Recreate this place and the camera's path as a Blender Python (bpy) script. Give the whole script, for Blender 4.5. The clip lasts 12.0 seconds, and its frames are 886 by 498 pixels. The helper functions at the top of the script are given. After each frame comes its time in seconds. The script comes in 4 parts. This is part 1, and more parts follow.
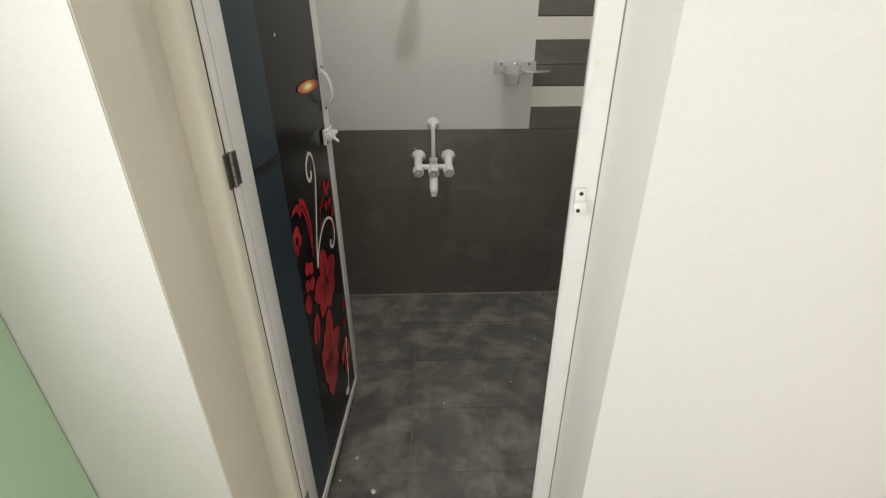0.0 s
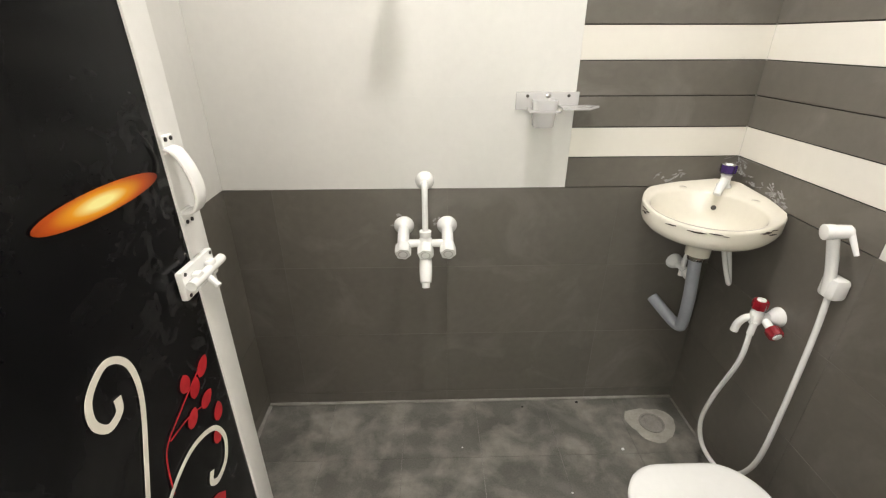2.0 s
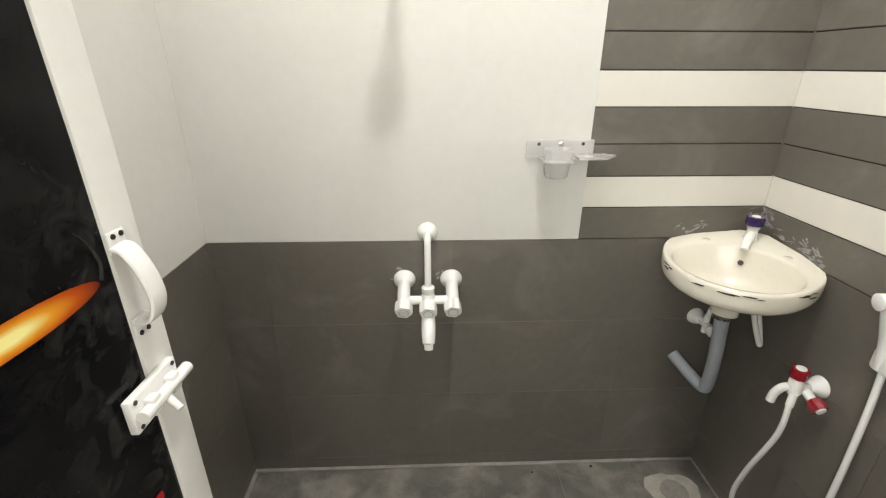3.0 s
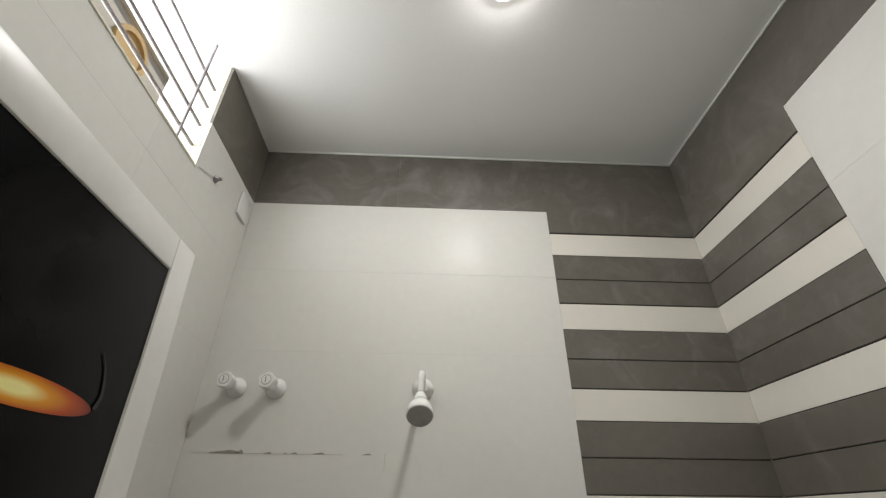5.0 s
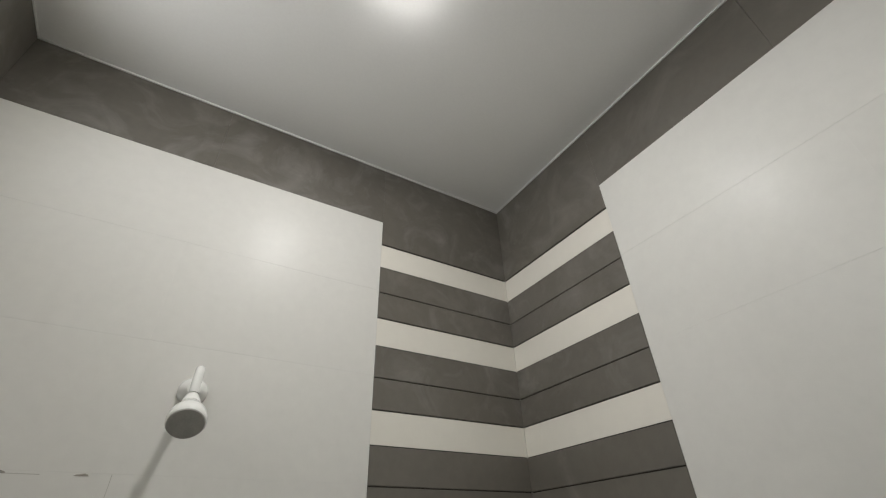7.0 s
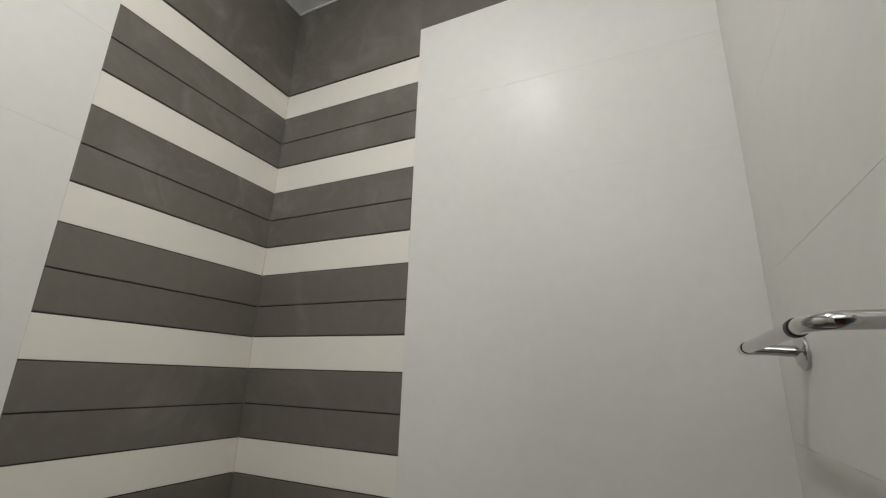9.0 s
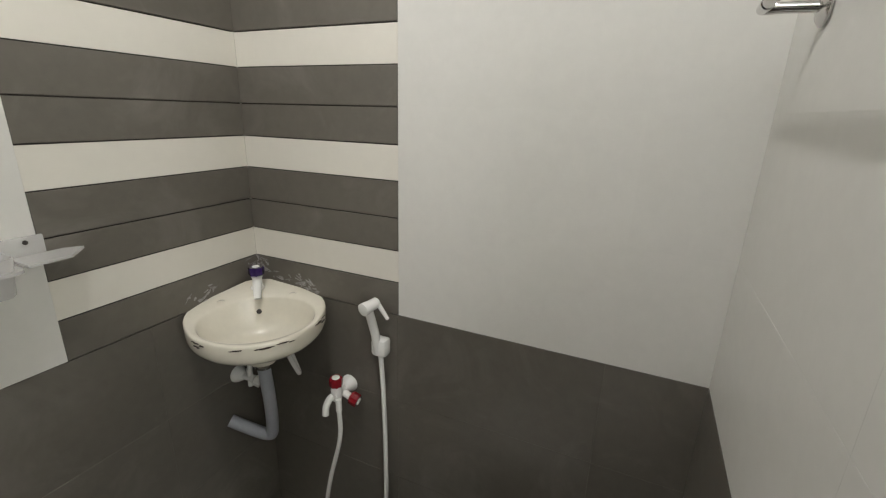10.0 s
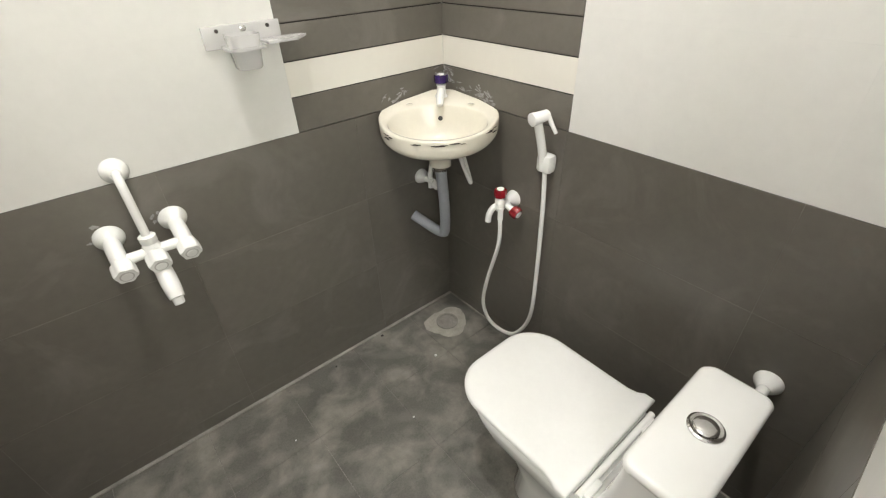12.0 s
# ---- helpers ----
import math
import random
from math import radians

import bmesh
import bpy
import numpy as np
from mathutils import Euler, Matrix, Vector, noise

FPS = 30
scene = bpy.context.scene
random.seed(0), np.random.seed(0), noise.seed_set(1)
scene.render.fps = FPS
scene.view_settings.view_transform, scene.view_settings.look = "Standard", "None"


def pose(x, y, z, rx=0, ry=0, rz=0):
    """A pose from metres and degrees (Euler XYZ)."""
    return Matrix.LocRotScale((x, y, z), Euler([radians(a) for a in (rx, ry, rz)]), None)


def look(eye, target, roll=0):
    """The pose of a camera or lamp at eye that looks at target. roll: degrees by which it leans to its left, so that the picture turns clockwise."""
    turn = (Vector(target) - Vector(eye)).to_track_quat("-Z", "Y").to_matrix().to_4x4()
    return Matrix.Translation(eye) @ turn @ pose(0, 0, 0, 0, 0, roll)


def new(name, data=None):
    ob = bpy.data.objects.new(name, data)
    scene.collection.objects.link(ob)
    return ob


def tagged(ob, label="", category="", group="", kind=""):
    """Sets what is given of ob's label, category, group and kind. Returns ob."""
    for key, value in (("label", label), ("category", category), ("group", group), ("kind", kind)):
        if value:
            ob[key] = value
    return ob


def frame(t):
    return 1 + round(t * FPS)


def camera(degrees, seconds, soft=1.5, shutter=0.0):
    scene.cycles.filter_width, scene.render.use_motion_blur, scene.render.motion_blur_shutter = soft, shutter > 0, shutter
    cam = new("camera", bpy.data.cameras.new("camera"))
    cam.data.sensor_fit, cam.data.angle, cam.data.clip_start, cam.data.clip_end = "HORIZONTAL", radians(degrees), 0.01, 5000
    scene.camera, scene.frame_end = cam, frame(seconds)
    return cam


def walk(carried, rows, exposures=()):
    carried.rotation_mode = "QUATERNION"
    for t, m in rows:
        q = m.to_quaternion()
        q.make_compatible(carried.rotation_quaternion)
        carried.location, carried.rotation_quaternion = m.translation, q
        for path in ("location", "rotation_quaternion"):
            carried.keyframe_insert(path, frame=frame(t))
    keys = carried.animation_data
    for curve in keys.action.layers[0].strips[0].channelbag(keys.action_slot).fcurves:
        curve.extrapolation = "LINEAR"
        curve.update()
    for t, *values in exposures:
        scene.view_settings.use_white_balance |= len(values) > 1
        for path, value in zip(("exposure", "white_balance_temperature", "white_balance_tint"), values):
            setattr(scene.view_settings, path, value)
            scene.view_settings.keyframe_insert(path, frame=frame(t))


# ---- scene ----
cam = camera(90.3, 12.0, soft=1.2)
PATH = [
    (0, (0.219, -0.044, 1.396), (0.258, 1.752, 0.516), -0.3),
    (0.5, (0.213, 0.125, 1.417), (0.243, 1.922, 0.539), -0.4),
    (1, (0.216, 0.342, 1.417), (0.258, 2.137, 0.537), -0.1),
    (1.5, (0.237, 0.558, 1.432), (0.279, 2.358, 0.56), -0.2),
    (2, (0.245, 0.749, 1.429), (0.292, 2.551, 0.564), -0.1),
    (2.5, (0.239, 0.898, 1.459), (0.291, 2.698, 0.587), 0.1),
    (2.7, (0.231, 0.91, 1.454), (0.289, 2.716, 0.595), 0.1),
    (4.3, (0.212, 0.774, 1.683), (0.307, 2.72, 2.123), -0.2),
    (4.5, (0.225, 0.76, 1.69), (0.302, 2.641, 2.363), 0.1),
    (5, (0.23, 0.78, 1.696), (0.297, 2.481, 2.746), 0.5),
    (5.5, (0.234, 0.799, 1.694), (0.307, 2.454, 2.816), 0.4),
    (6, (0.219, 0.822, 1.696), (0.359, 2.451, 2.847), -0.1),
    (6.5, (0.192, 0.882, 1.704), (0.649, 2.455, 2.852), -1.6),
    (7, (0.182, 0.946, 1.702), (1.059, 2.337, 2.84), -2.1),
    (7.2, (0.179, 0.954, 1.706), (1.22, 2.236, 2.836), -2.4),
    (8.8, (0.23, 1.011, 1.683), (1.895, 1.832, 2.428), 1.7),
    (9, (0.24, 1.026, 1.656), (1.97, 1.862, 2.214), 1.8),
    (9.5, (0.246, 1.033, 1.603), (2.061, 1.874, 1.6), 1.6),
    (10, (0.233, 1.025, 1.549), (1.976, 1.808, 0.958), 1.6),
    (10.5, (0.223, 1.022, 1.511), (1.808, 1.719, 0.511), 1.8),
    (11, (0.23, 1.027, 1.494), (1.774, 1.72, 0.429), 1.8),
    (11.5, (0.217, 1.011, 1.462), (1.578, 1.951, 0.337), -0.9),
    (12, (0.211, 0.905, 1.428), (1.237, 2.186, 0.285), -2.2),
]
walk(cam, [(t, look(e, g, r)) for t, e, g, r in PATH],
     exposures=[(0.0, -0.30, 6450, 11), (0.5, -0.20, 6350, 12), (1.0, -0.18, 6200, 12), (1.5, 0.20, 6450, 12), (2.0, 0.90, 6600, 12), (2.7, 0.90, 6550, 10),
                (4.3, -0.42, 6450, 10), (4.5, -0.52, 6450, 10), (5.0, -0.90, 6450, 10), (5.5, -1.02, 6450, 10), (6.5, -1.00, 6400, 10), (7.2, -0.96, 6400, 10),
                (9.0, -0.78, 6400, 10), (9.5, -0.52, 6400, 10), (10.0, -0.1, 6450, 10), (10.5, 0.38, 6500, 10), (11.0, 0.55, 6500, 10), (11.5, 0.68, 6500, 10), (12.0, 0.92, 6500, 10)])

# ---- light ----
world = bpy.data.worlds.new("sky")
scene.world = world
world.use_nodes = True
wn = world.node_tree
sky = wn.nodes.new("ShaderNodeTexSky")
sky.sky_type = 'NISHITA'
sky.sun_disc = False
sky.sun_elevation, sky.sun_rotation = radians(58), radians(56)
wn.links.new(sky.outputs[0], wn.nodes["Background"].inputs[0])
wn.nodes["Background"].inputs[1].default_value = 0.15


def lamp(name, kind, energy, m, color=(1, 1, 1), **more):
    data = bpy.data.lights.new(name, kind)
    data.energy, data.color = energy, color
    if kind == 'AREA':
        data.shape, data.size = more["shape"], more["size"]
        if "size_y" in more:
            data.size_y = more["size_y"]
    if kind == 'SUN':
        data.angle = radians(0.5)
    ob = new(name, data)
    ob.matrix_world = m
    return ob


LAMP = (0.428, 1.466, 3.04)
lamp("sun", 'SUN', 5.0, look((3.0, 2.0, 5.8), (0, 0, 0)), (1, 0.95, 0.88))
lamp("ceiling_lamp_light", 'AREA', 13.0, look((LAMP[0], LAMP[1], 3.015), (LAMP[0], LAMP[1], 0)),
     (1, 0.975, 0.945), shape='DISK', size=0.080)
glow = lamp("ceiling_lamp_glow", 'POINT', 2.3, pose(LAMP[0], LAMP[1], 3.008), (1, 0.975, 0.945))
glow.data.shadow_soft_size = 0.008
lamp("ventilator_daylight", 'AREA', 15.5, look((-0.70, 1.375, 2.77), (1.0, 1.375, 3.35)),
     (0.97, 0.98, 1.0), shape='RECTANGLE', size=0.80, size_y=0.40)
# added fill from two invented openings, to brighten the outer room and door reveal
for y, wide, power in ((-1.42, 1.10, 46), (-0.04, 0.60, 13)):
    lamp("room_window_daylight", 'AREA', power, look((-0.50, y, 1.7), (2.0, y, 1.6)),
         (1.0, 0.97, 0.98), shape='RECTANGLE', size=wide, size_y=1.45)

# ---- materials ----


def material(name, color, rough=0.5, metal=0.0, vary=0.12, scale=6.0, fine=90.0, bump=0.05, spec=0.5,
             tint=None, stain=0.0, stain_color=(0.5, 0.48, 0.44), stain_scale=3.0, rough_vary=0.06, per_piece=0.0, coat=0.0,
             stretch=(1, 1, 1), stain_shape=(7.0, 0.5, 0.46, 0.80), stain_stretch=(1, 1, 1), detail=5.0):
    m = bpy.data.materials.new(name)
    m.use_nodes = True
    nt = m.node_tree
    b = nt.nodes["Principled BSDF"]
    L = nt.links.new

    def node(kind, **vals):
        n = nt.nodes.new(kind)
        for k, v in vals.items():
            n.inputs[k].default_value = v
        return n
    geo = node("ShaderNodeNewGeometry")
    mp = node("ShaderNodeMapping")
    mp.inputs["Scale"].default_value = stretch
    L(geo.outputs["Position"], mp.inputs["Vector"])
    big = node("ShaderNodeTexNoise", Scale=scale, Detail=detail, Roughness=0.5)
    small = node("ShaderNodeTexNoise", Scale=fine, Detail=3.0, Roughness=0.6)
    L(mp.outputs[0], big.inputs["Vector"])
    L(geo.outputs["Position"], small.inputs["Vector"])
    c2 = tint or tuple(c * (1 - 1.6 * vary) for c in color)
    ramp = node("ShaderNodeMix")
    ramp.data_type = 'RGBA'
    ramp.inputs[6].default_value = (*[min(1, c * (1 + vary)) for c in color], 1)
    ramp.inputs[7].default_value = (*c2, 1)
    mr = node("ShaderNodeMapRange", **{"From Min": 0.2, "From Max": 0.8})
    L(big.outputs[0], mr.inputs[0])
    L(mr.outputs[0], ramp.inputs[0])
    col = ramp.outputs[2]
    sp = node("ShaderNodeMix")
    sp.data_type, sp.blend_type = 'RGBA', 'MULTIPLY'
    mr2 = node("ShaderNodeMapRange", **{"From Min": 0.25, "From Max": 0.75, "To Min": 1 - vary, "To Max": 1 + 0.5 * vary})
    L(small.outputs[0], mr2.inputs[0])
    sp.inputs[0].default_value = 1.0
    L(col, sp.inputs[6])
    L(mr2.outputs[0], sp.inputs[7])
    col = sp.outputs[2]
    if per_piece:
        oi = node("ShaderNodeObjectInfo")
        mr3 = node("ShaderNodeMapRange", **{"To Min": 1 - per_piece, "To Max": 1 + per_piece})
        L(oi.outputs["Random"], mr3.inputs[0])
        pp = node("ShaderNodeMix")
        pp.data_type, pp.blend_type = 'RGBA', 'MULTIPLY'
        pp.inputs[0].default_value = 1.0
        L(col, pp.inputs[6])
        L(mr3.outputs[0], pp.inputs[7])
        col = pp.outputs[2]
    if stain:
        sn = node("ShaderNodeTexNoise", Scale=stain_scale, Detail=stain_shape[0], Roughness=0.6, Distortion=stain_shape[1])
        sm = node("ShaderNodeMapping")
        sm.inputs["Scale"].default_value = stain_stretch
        sm.inputs["Rotation"].default_value = (0, 0, 0.35 if stain_stretch[0] != 1 else 0)
        L(geo.outputs["Position"], sm.inputs["Vector"])
        L(sm.outputs[0], sn.inputs["Vector"])
        mr4 = node("ShaderNodeMapRange", **{"From Min": stain_shape[2], "From Max": stain_shape[3], "To Max": stain})
        L(sn.outputs[0], mr4.inputs[0])
        st = node("ShaderNodeMix")
        st.data_type = 'RGBA'
        L(mr4.outputs[0], st.inputs[0])
        L(col, st.inputs[6])
        st.inputs[7].default_value = (*stain_color, 1)
        col = st.outputs[2]
    L(col, b.inputs["Base Color"])
    rr = node("ShaderNodeMapRange", **{"To Min": max(0.02, rough - rough_vary), "To Max": min(1, rough + rough_vary)})
    L(big.outputs[0], rr.inputs[0])
    L(rr.outputs[0], b.inputs["Roughness"])
    b.inputs["Metallic"].default_value = metal
    b.inputs["Specular IOR Level"].default_value = spec
    b.inputs["Coat Weight"].default_value = coat
    b.inputs["Coat Roughness"].default_value = 0.05
    if bump:
        bp = node("ShaderNodeBump", Strength=bump, Distance=0.002)
        L(small.outputs[0], bp.inputs["Height"])
        L(bp.outputs[0], b.inputs["Normal"])
    return m

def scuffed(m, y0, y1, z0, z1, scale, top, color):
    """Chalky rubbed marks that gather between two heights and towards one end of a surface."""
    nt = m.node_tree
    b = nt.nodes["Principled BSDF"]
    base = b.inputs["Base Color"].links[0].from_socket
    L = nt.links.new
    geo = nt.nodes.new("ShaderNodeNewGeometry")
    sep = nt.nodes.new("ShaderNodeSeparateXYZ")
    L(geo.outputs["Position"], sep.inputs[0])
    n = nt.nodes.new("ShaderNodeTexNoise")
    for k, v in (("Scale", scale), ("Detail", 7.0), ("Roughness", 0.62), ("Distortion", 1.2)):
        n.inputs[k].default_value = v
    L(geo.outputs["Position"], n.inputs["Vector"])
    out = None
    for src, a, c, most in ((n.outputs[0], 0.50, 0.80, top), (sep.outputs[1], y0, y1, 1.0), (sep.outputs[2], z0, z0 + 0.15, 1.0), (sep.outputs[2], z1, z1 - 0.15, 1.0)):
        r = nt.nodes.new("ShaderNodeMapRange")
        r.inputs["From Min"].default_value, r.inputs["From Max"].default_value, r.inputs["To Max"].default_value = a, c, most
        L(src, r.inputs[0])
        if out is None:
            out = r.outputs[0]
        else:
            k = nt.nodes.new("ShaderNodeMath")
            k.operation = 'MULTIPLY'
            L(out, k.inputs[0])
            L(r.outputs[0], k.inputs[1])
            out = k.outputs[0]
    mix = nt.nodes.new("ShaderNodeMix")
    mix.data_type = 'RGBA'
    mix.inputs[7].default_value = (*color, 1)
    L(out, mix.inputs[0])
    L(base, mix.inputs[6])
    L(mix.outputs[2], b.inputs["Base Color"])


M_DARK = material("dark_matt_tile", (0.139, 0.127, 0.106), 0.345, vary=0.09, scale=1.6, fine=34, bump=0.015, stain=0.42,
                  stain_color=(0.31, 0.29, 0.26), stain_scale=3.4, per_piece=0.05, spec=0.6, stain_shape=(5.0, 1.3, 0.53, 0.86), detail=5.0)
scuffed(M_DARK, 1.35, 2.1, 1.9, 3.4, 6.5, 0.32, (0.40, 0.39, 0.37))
M_WHITE = material("ivory_glazed_tile", (0.70, 0.69, 0.65), 0.335, vary=0.03, scale=1.3, fine=30, bump=0.02, per_piece=0.006, spec=0.17, rough_vary=0.05)
M_STRIP = material("cream_glazed_tile", (0.76, 0.73, 0.655), 0.35, vary=0.02, scale=1.5, fine=28, bump=0.015, per_piece=0.012)
M_GROUT = material("pale_grout", (0.46, 0.45, 0.42), 0.9, vary=0.15, scale=8, fine=200, bump=0.2)
M_BEAD = material("white_cement_bead", (0.33, 0.312, 0.278), 0.9, vary=0.2, scale=14, fine=180, bump=0.3, stain=0.6,
                  stain_color=(0.17, 0.16, 0.14), stain_scale=9)
M_WBEAD = material("white_ceiling_bead", (0.82, 0.82, 0.80), 0.7, vary=0.05, scale=14, fine=150, bump=0.2)
M_FLOOR = material("dusty_dark_floor_tile", (0.142, 0.136, 0.119), 0.345, vary=0.24, scale=5, fine=160, bump=0.08, stain=0.78,
                   stain_color=(0.43, 0.405, 0.35), stain_scale=6.5, per_piece=0.09, stain_shape=(10.0, 0.2, 0.45, 0.80))
M_FGROUT = material("dusty_floor_grout", (0.24, 0.23, 0.205), 0.9, vary=0.3, scale=8, fine=200, bump=0.2)


def wipe_marks(m, centre, strength):
    """Pale curved sweeps of dried mop water over a material, broken up by noise."""
    nt = m.node_tree
    b = nt.nodes["Principled BSDF"]
    base = b.inputs["Base Color"].links[0].from_socket
    geo = nt.nodes.new("ShaderNodeNewGeometry")
    off = nt.nodes.new("ShaderNodeMapping")
    off.inputs["Location"].default_value = (-centre[0], -centre[1], 0)
    wave = nt.nodes.new("ShaderNodeTexWave")
    wave.wave_type, wave.rings_direction = 'RINGS', 'Z'
    for k, v in (("Scale", 3.0), ("Distortion", 3.2), ("Detail", 3.0), ("Detail Scale", 2.2), ("Detail Roughness", 0.55)):
        wave.inputs[k].default_value = v
    mask = nt.nodes.new("ShaderNodeTexNoise")
    mask.inputs["Scale"].default_value = 3.1
    mask.inputs["Detail"].default_value = 3.0
    lo = nt.nodes.new("ShaderNodeMapRange")
    lo.inputs["From Min"].default_value, lo.inputs["From Max"].default_value = 0.45, 1.05
    lm = nt.nodes.new("ShaderNodeMapRange")
    lm.inputs["From Min"].default_value, lm.inputs["From Max"].default_value = 0.45, 0.68
    lm.inputs["To Max"].default_value = strength
    mul = nt.nodes.new("ShaderNodeMath")
    mul.operation = 'MULTIPLY'
    mix = nt.nodes.new("ShaderNodeMix")
    mix.data_type = 'RGBA'
    mix.inputs[7].default_value = (0.50, 0.48, 0.43, 1)
    L = nt.links.new
    L(geo.outputs["Position"], off.inputs["Vector"])
    L(off.outputs[0], wave.inputs["Vector"])
    L(geo.outputs["Position"], mask.inputs["Vector"])
    L(wave.outputs[1], lo.inputs[0])
    L(mask.outputs[0], lm.inputs[0])
    L(lo.outputs[0], mul.inputs[0])
    L(lm.outputs[0], mul.inputs[1])
    L(mul.outputs[0], mix.inputs[0])
    L(base, mix.inputs[6])
    L(mix.outputs[2], b.inputs["Base Color"])


wipe_marks(M_FLOOR, (0.10, 0.85), 0.20)
M_CEIL = material("white_ceiling_paint", (0.87, 0.865, 0.85), 0.75, vary=0.02, scale=1.5, fine=120, bump=0.08)
M_PAINT = material("warm_white_wall_paint", (0.80, 0.782, 0.75), 0.6, vary=0.025, scale=1.6, fine=140, bump=0.08, stain=0.12,
                   stain_color=(0.66, 0.60, 0.52), stain_scale=2.0)
M_CREAM = material("cream_plaster_paint", (0.74, 0.71, 0.585), 0.6, vary=0.04, scale=3, fine=140, bump=0.1)
M_GREEN = material("pale_green_wall_paint", (0.47, 0.66, 0.45), 0.6, vary=0.03, scale=1.5, fine=140, bump=0.08)
M_OUTFLOOR = material("cream_vitrified_floor", (0.66, 0.62, 0.54), 0.18, vary=0.05, scale=2, fine=50, bump=0.0)
M_UPVC = material("white_upvc", (0.80, 0.795, 0.76), 0.36, vary=0.03, scale=5, fine=60, bump=0.02, stain=0.15,
                  stain_color=(0.55, 0.52, 0.45), stain_scale=5, stain_shape=(4.0, 0.3, 0.45, 0.85))
M_PLASTIC = material("white_gloss_plastic", (0.84, 0.84, 0.81), 0.20, vary=0.02, scale=6, fine=60, bump=0.0)
M_CERAMIC = material("white_sanitary_ceramic", (0.86, 0.86, 0.83), 0.12, vary=0.012, scale=3, fine=30, bump=0.0, coat=0.4)
M_GREYPIPE = material("grey_pvc_pipe", (0.40, 0.42, 0.46), 0.36, vary=0.06, scale=8, fine=80, bump=0.02)
M_CHROME = material("polished_chrome", (0.60, 0.59, 0.58), 0.12, 1.0, vary=0.03, scale=10, fine=80, bump=0.0, rough_vary=0.05)
M_STEEL = material("dull_hinge_steel", (0.27, 0.255, 0.23), 0.4, 1.0, vary=0.2, scale=40, fine=200, bump=0.1)
M_IRON = material("grey_painted_iron", (0.30, 0.28, 0.29), 0.5, 0.3, vary=0.1, scale=20, fine=200, bump=0.1)
M_RED = material("translucent_red_knob", (0.28, 0.012, 0.02), 0.15, vary=0.1, scale=20, bump=0.0, coat=0.5)
M_PURPLE = material("dark_purple_knob", (0.035, 0.015, 0.10), 0.15, vary=0.1, scale=20, bump=0.0, coat=0.5)
M_CHIP = material("dark_brown_chip", (0.055, 0.040, 0.030), 0.7, vary=0.3, scale=60, bump=0.2)
M_SCREW = material("dark_screw", (0.05, 0.045, 0.04), 0.5, 0.5, vary=0.1, bump=0.0)
M_BLACK = material("black_laminate_print", (0.006, 0.006, 0.0065), 0.19, spec=0.14, vary=0.1, scale=4, fine=90, bump=0.0, stain=0.06,
                   stain_color=(0.22, 0.21, 0.20), stain_scale=4, stain_shape=(4.0, 1.2, 0.52, 0.85))

scuffed(M_BLACK, 1.16, 1.31, 0.15, 1.42, 26.0, 0.16, (0.27, 0.265, 0.255))
M_BLUE = material("slate_blue_laminate", (0.026, 0.042, 0.055), 0.36, spec=0.25, vary=0.12, scale=3, fine=120, bump=0.02)
M_BAR = material("black_bar_print", (0.008, 0.008, 0.009), 0.36, vary=0.1, bump=0.0)
M_PETAL = material("red_petal_print", (0.50, 0.022, 0.028), 0.19, vary=0.25, scale=16, fine=60, bump=0.0)
M_SHADE = material("grey_lampshade_print", (0.022, 0.022, 0.021), 0.25, vary=0.2, scale=12, bump=0.0)
M_VEIN = material("dark_red_vein_print", (0.11, 0.006, 0.008), 0.19, vary=0.2, scale=16, bump=0.0)
M_SWIRL = material("ivory_swirl_print", (0.74, 0.70, 0.60), 0.36, vary=0.04, scale=10, bump=0.0)
M_SMEAR = material("dried_cement_smear", (0.38, 0.372, 0.36), 0.9, vary=0.3, scale=40, fine=200, bump=0.4)
M_RINGMARK = material("pale_grey_ring_mark", (0.50, 0.49, 0.46), 0.4, vary=0.05, scale=30, bump=0.0)
M_DUSTY = material("dust_caked_steel", (0.33, 0.315, 0.28), 0.75, 0.15, vary=0.2, scale=30, fine=200, bump=0.25)
M_PATCH = material("pale_cement_patch", (0.43, 0.405, 0.355), 0.9, vary=0.14, scale=20, fine=150, bump=0.3)
M_JOINT = material("pale_brown_grout", (0.225, 0.21, 0.18), 0.85, vary=0.15, scale=8, fine=150, bump=0.1)
M_FACADE = material("cream_exterior_plaster", (0.74, 0.68, 0.56), 0.8, vary=0.12, scale=1.5, fine=40, bump=0.2)
M_ORANGE = material("orange_exterior_paint", (0.80, 0.55, 0.24), 0.8, vary=0.1, scale=2, fine=40, bump=0.2)
M_GROUND = material("dry_earth_ground", (0.28, 0.23, 0.17), 0.95, vary=0.2, scale=0.6, fine=20, bump=0.3)

M_ACRYLIC = bpy.data.materials.new("clear_acrylic")
M_ACRYLIC.use_nodes = True
_n = M_ACRYLIC.node_tree
_b = _n.nodes["Principled BSDF"]
_b.inputs["Base Color"].default_value = (0.80, 0.79, 0.78, 1)
_b.inputs["Roughness"].default_value = 0.12
_t = _n.nodes.new("ShaderNodeBsdfTransparent")
_t.inputs[0].default_value = (0.96, 0.96, 0.955, 1)
_m = _n.nodes.new("ShaderNodeMixShader")
_m.inputs[0].default_value = 0.42
_n.links.new(_t.outputs[0], _m.inputs[1])
_n.links.new(_b.outputs[0], _m.inputs[2])
_n.links.new(_m.outputs[0], _n.nodes["Material Output"].inputs[0])

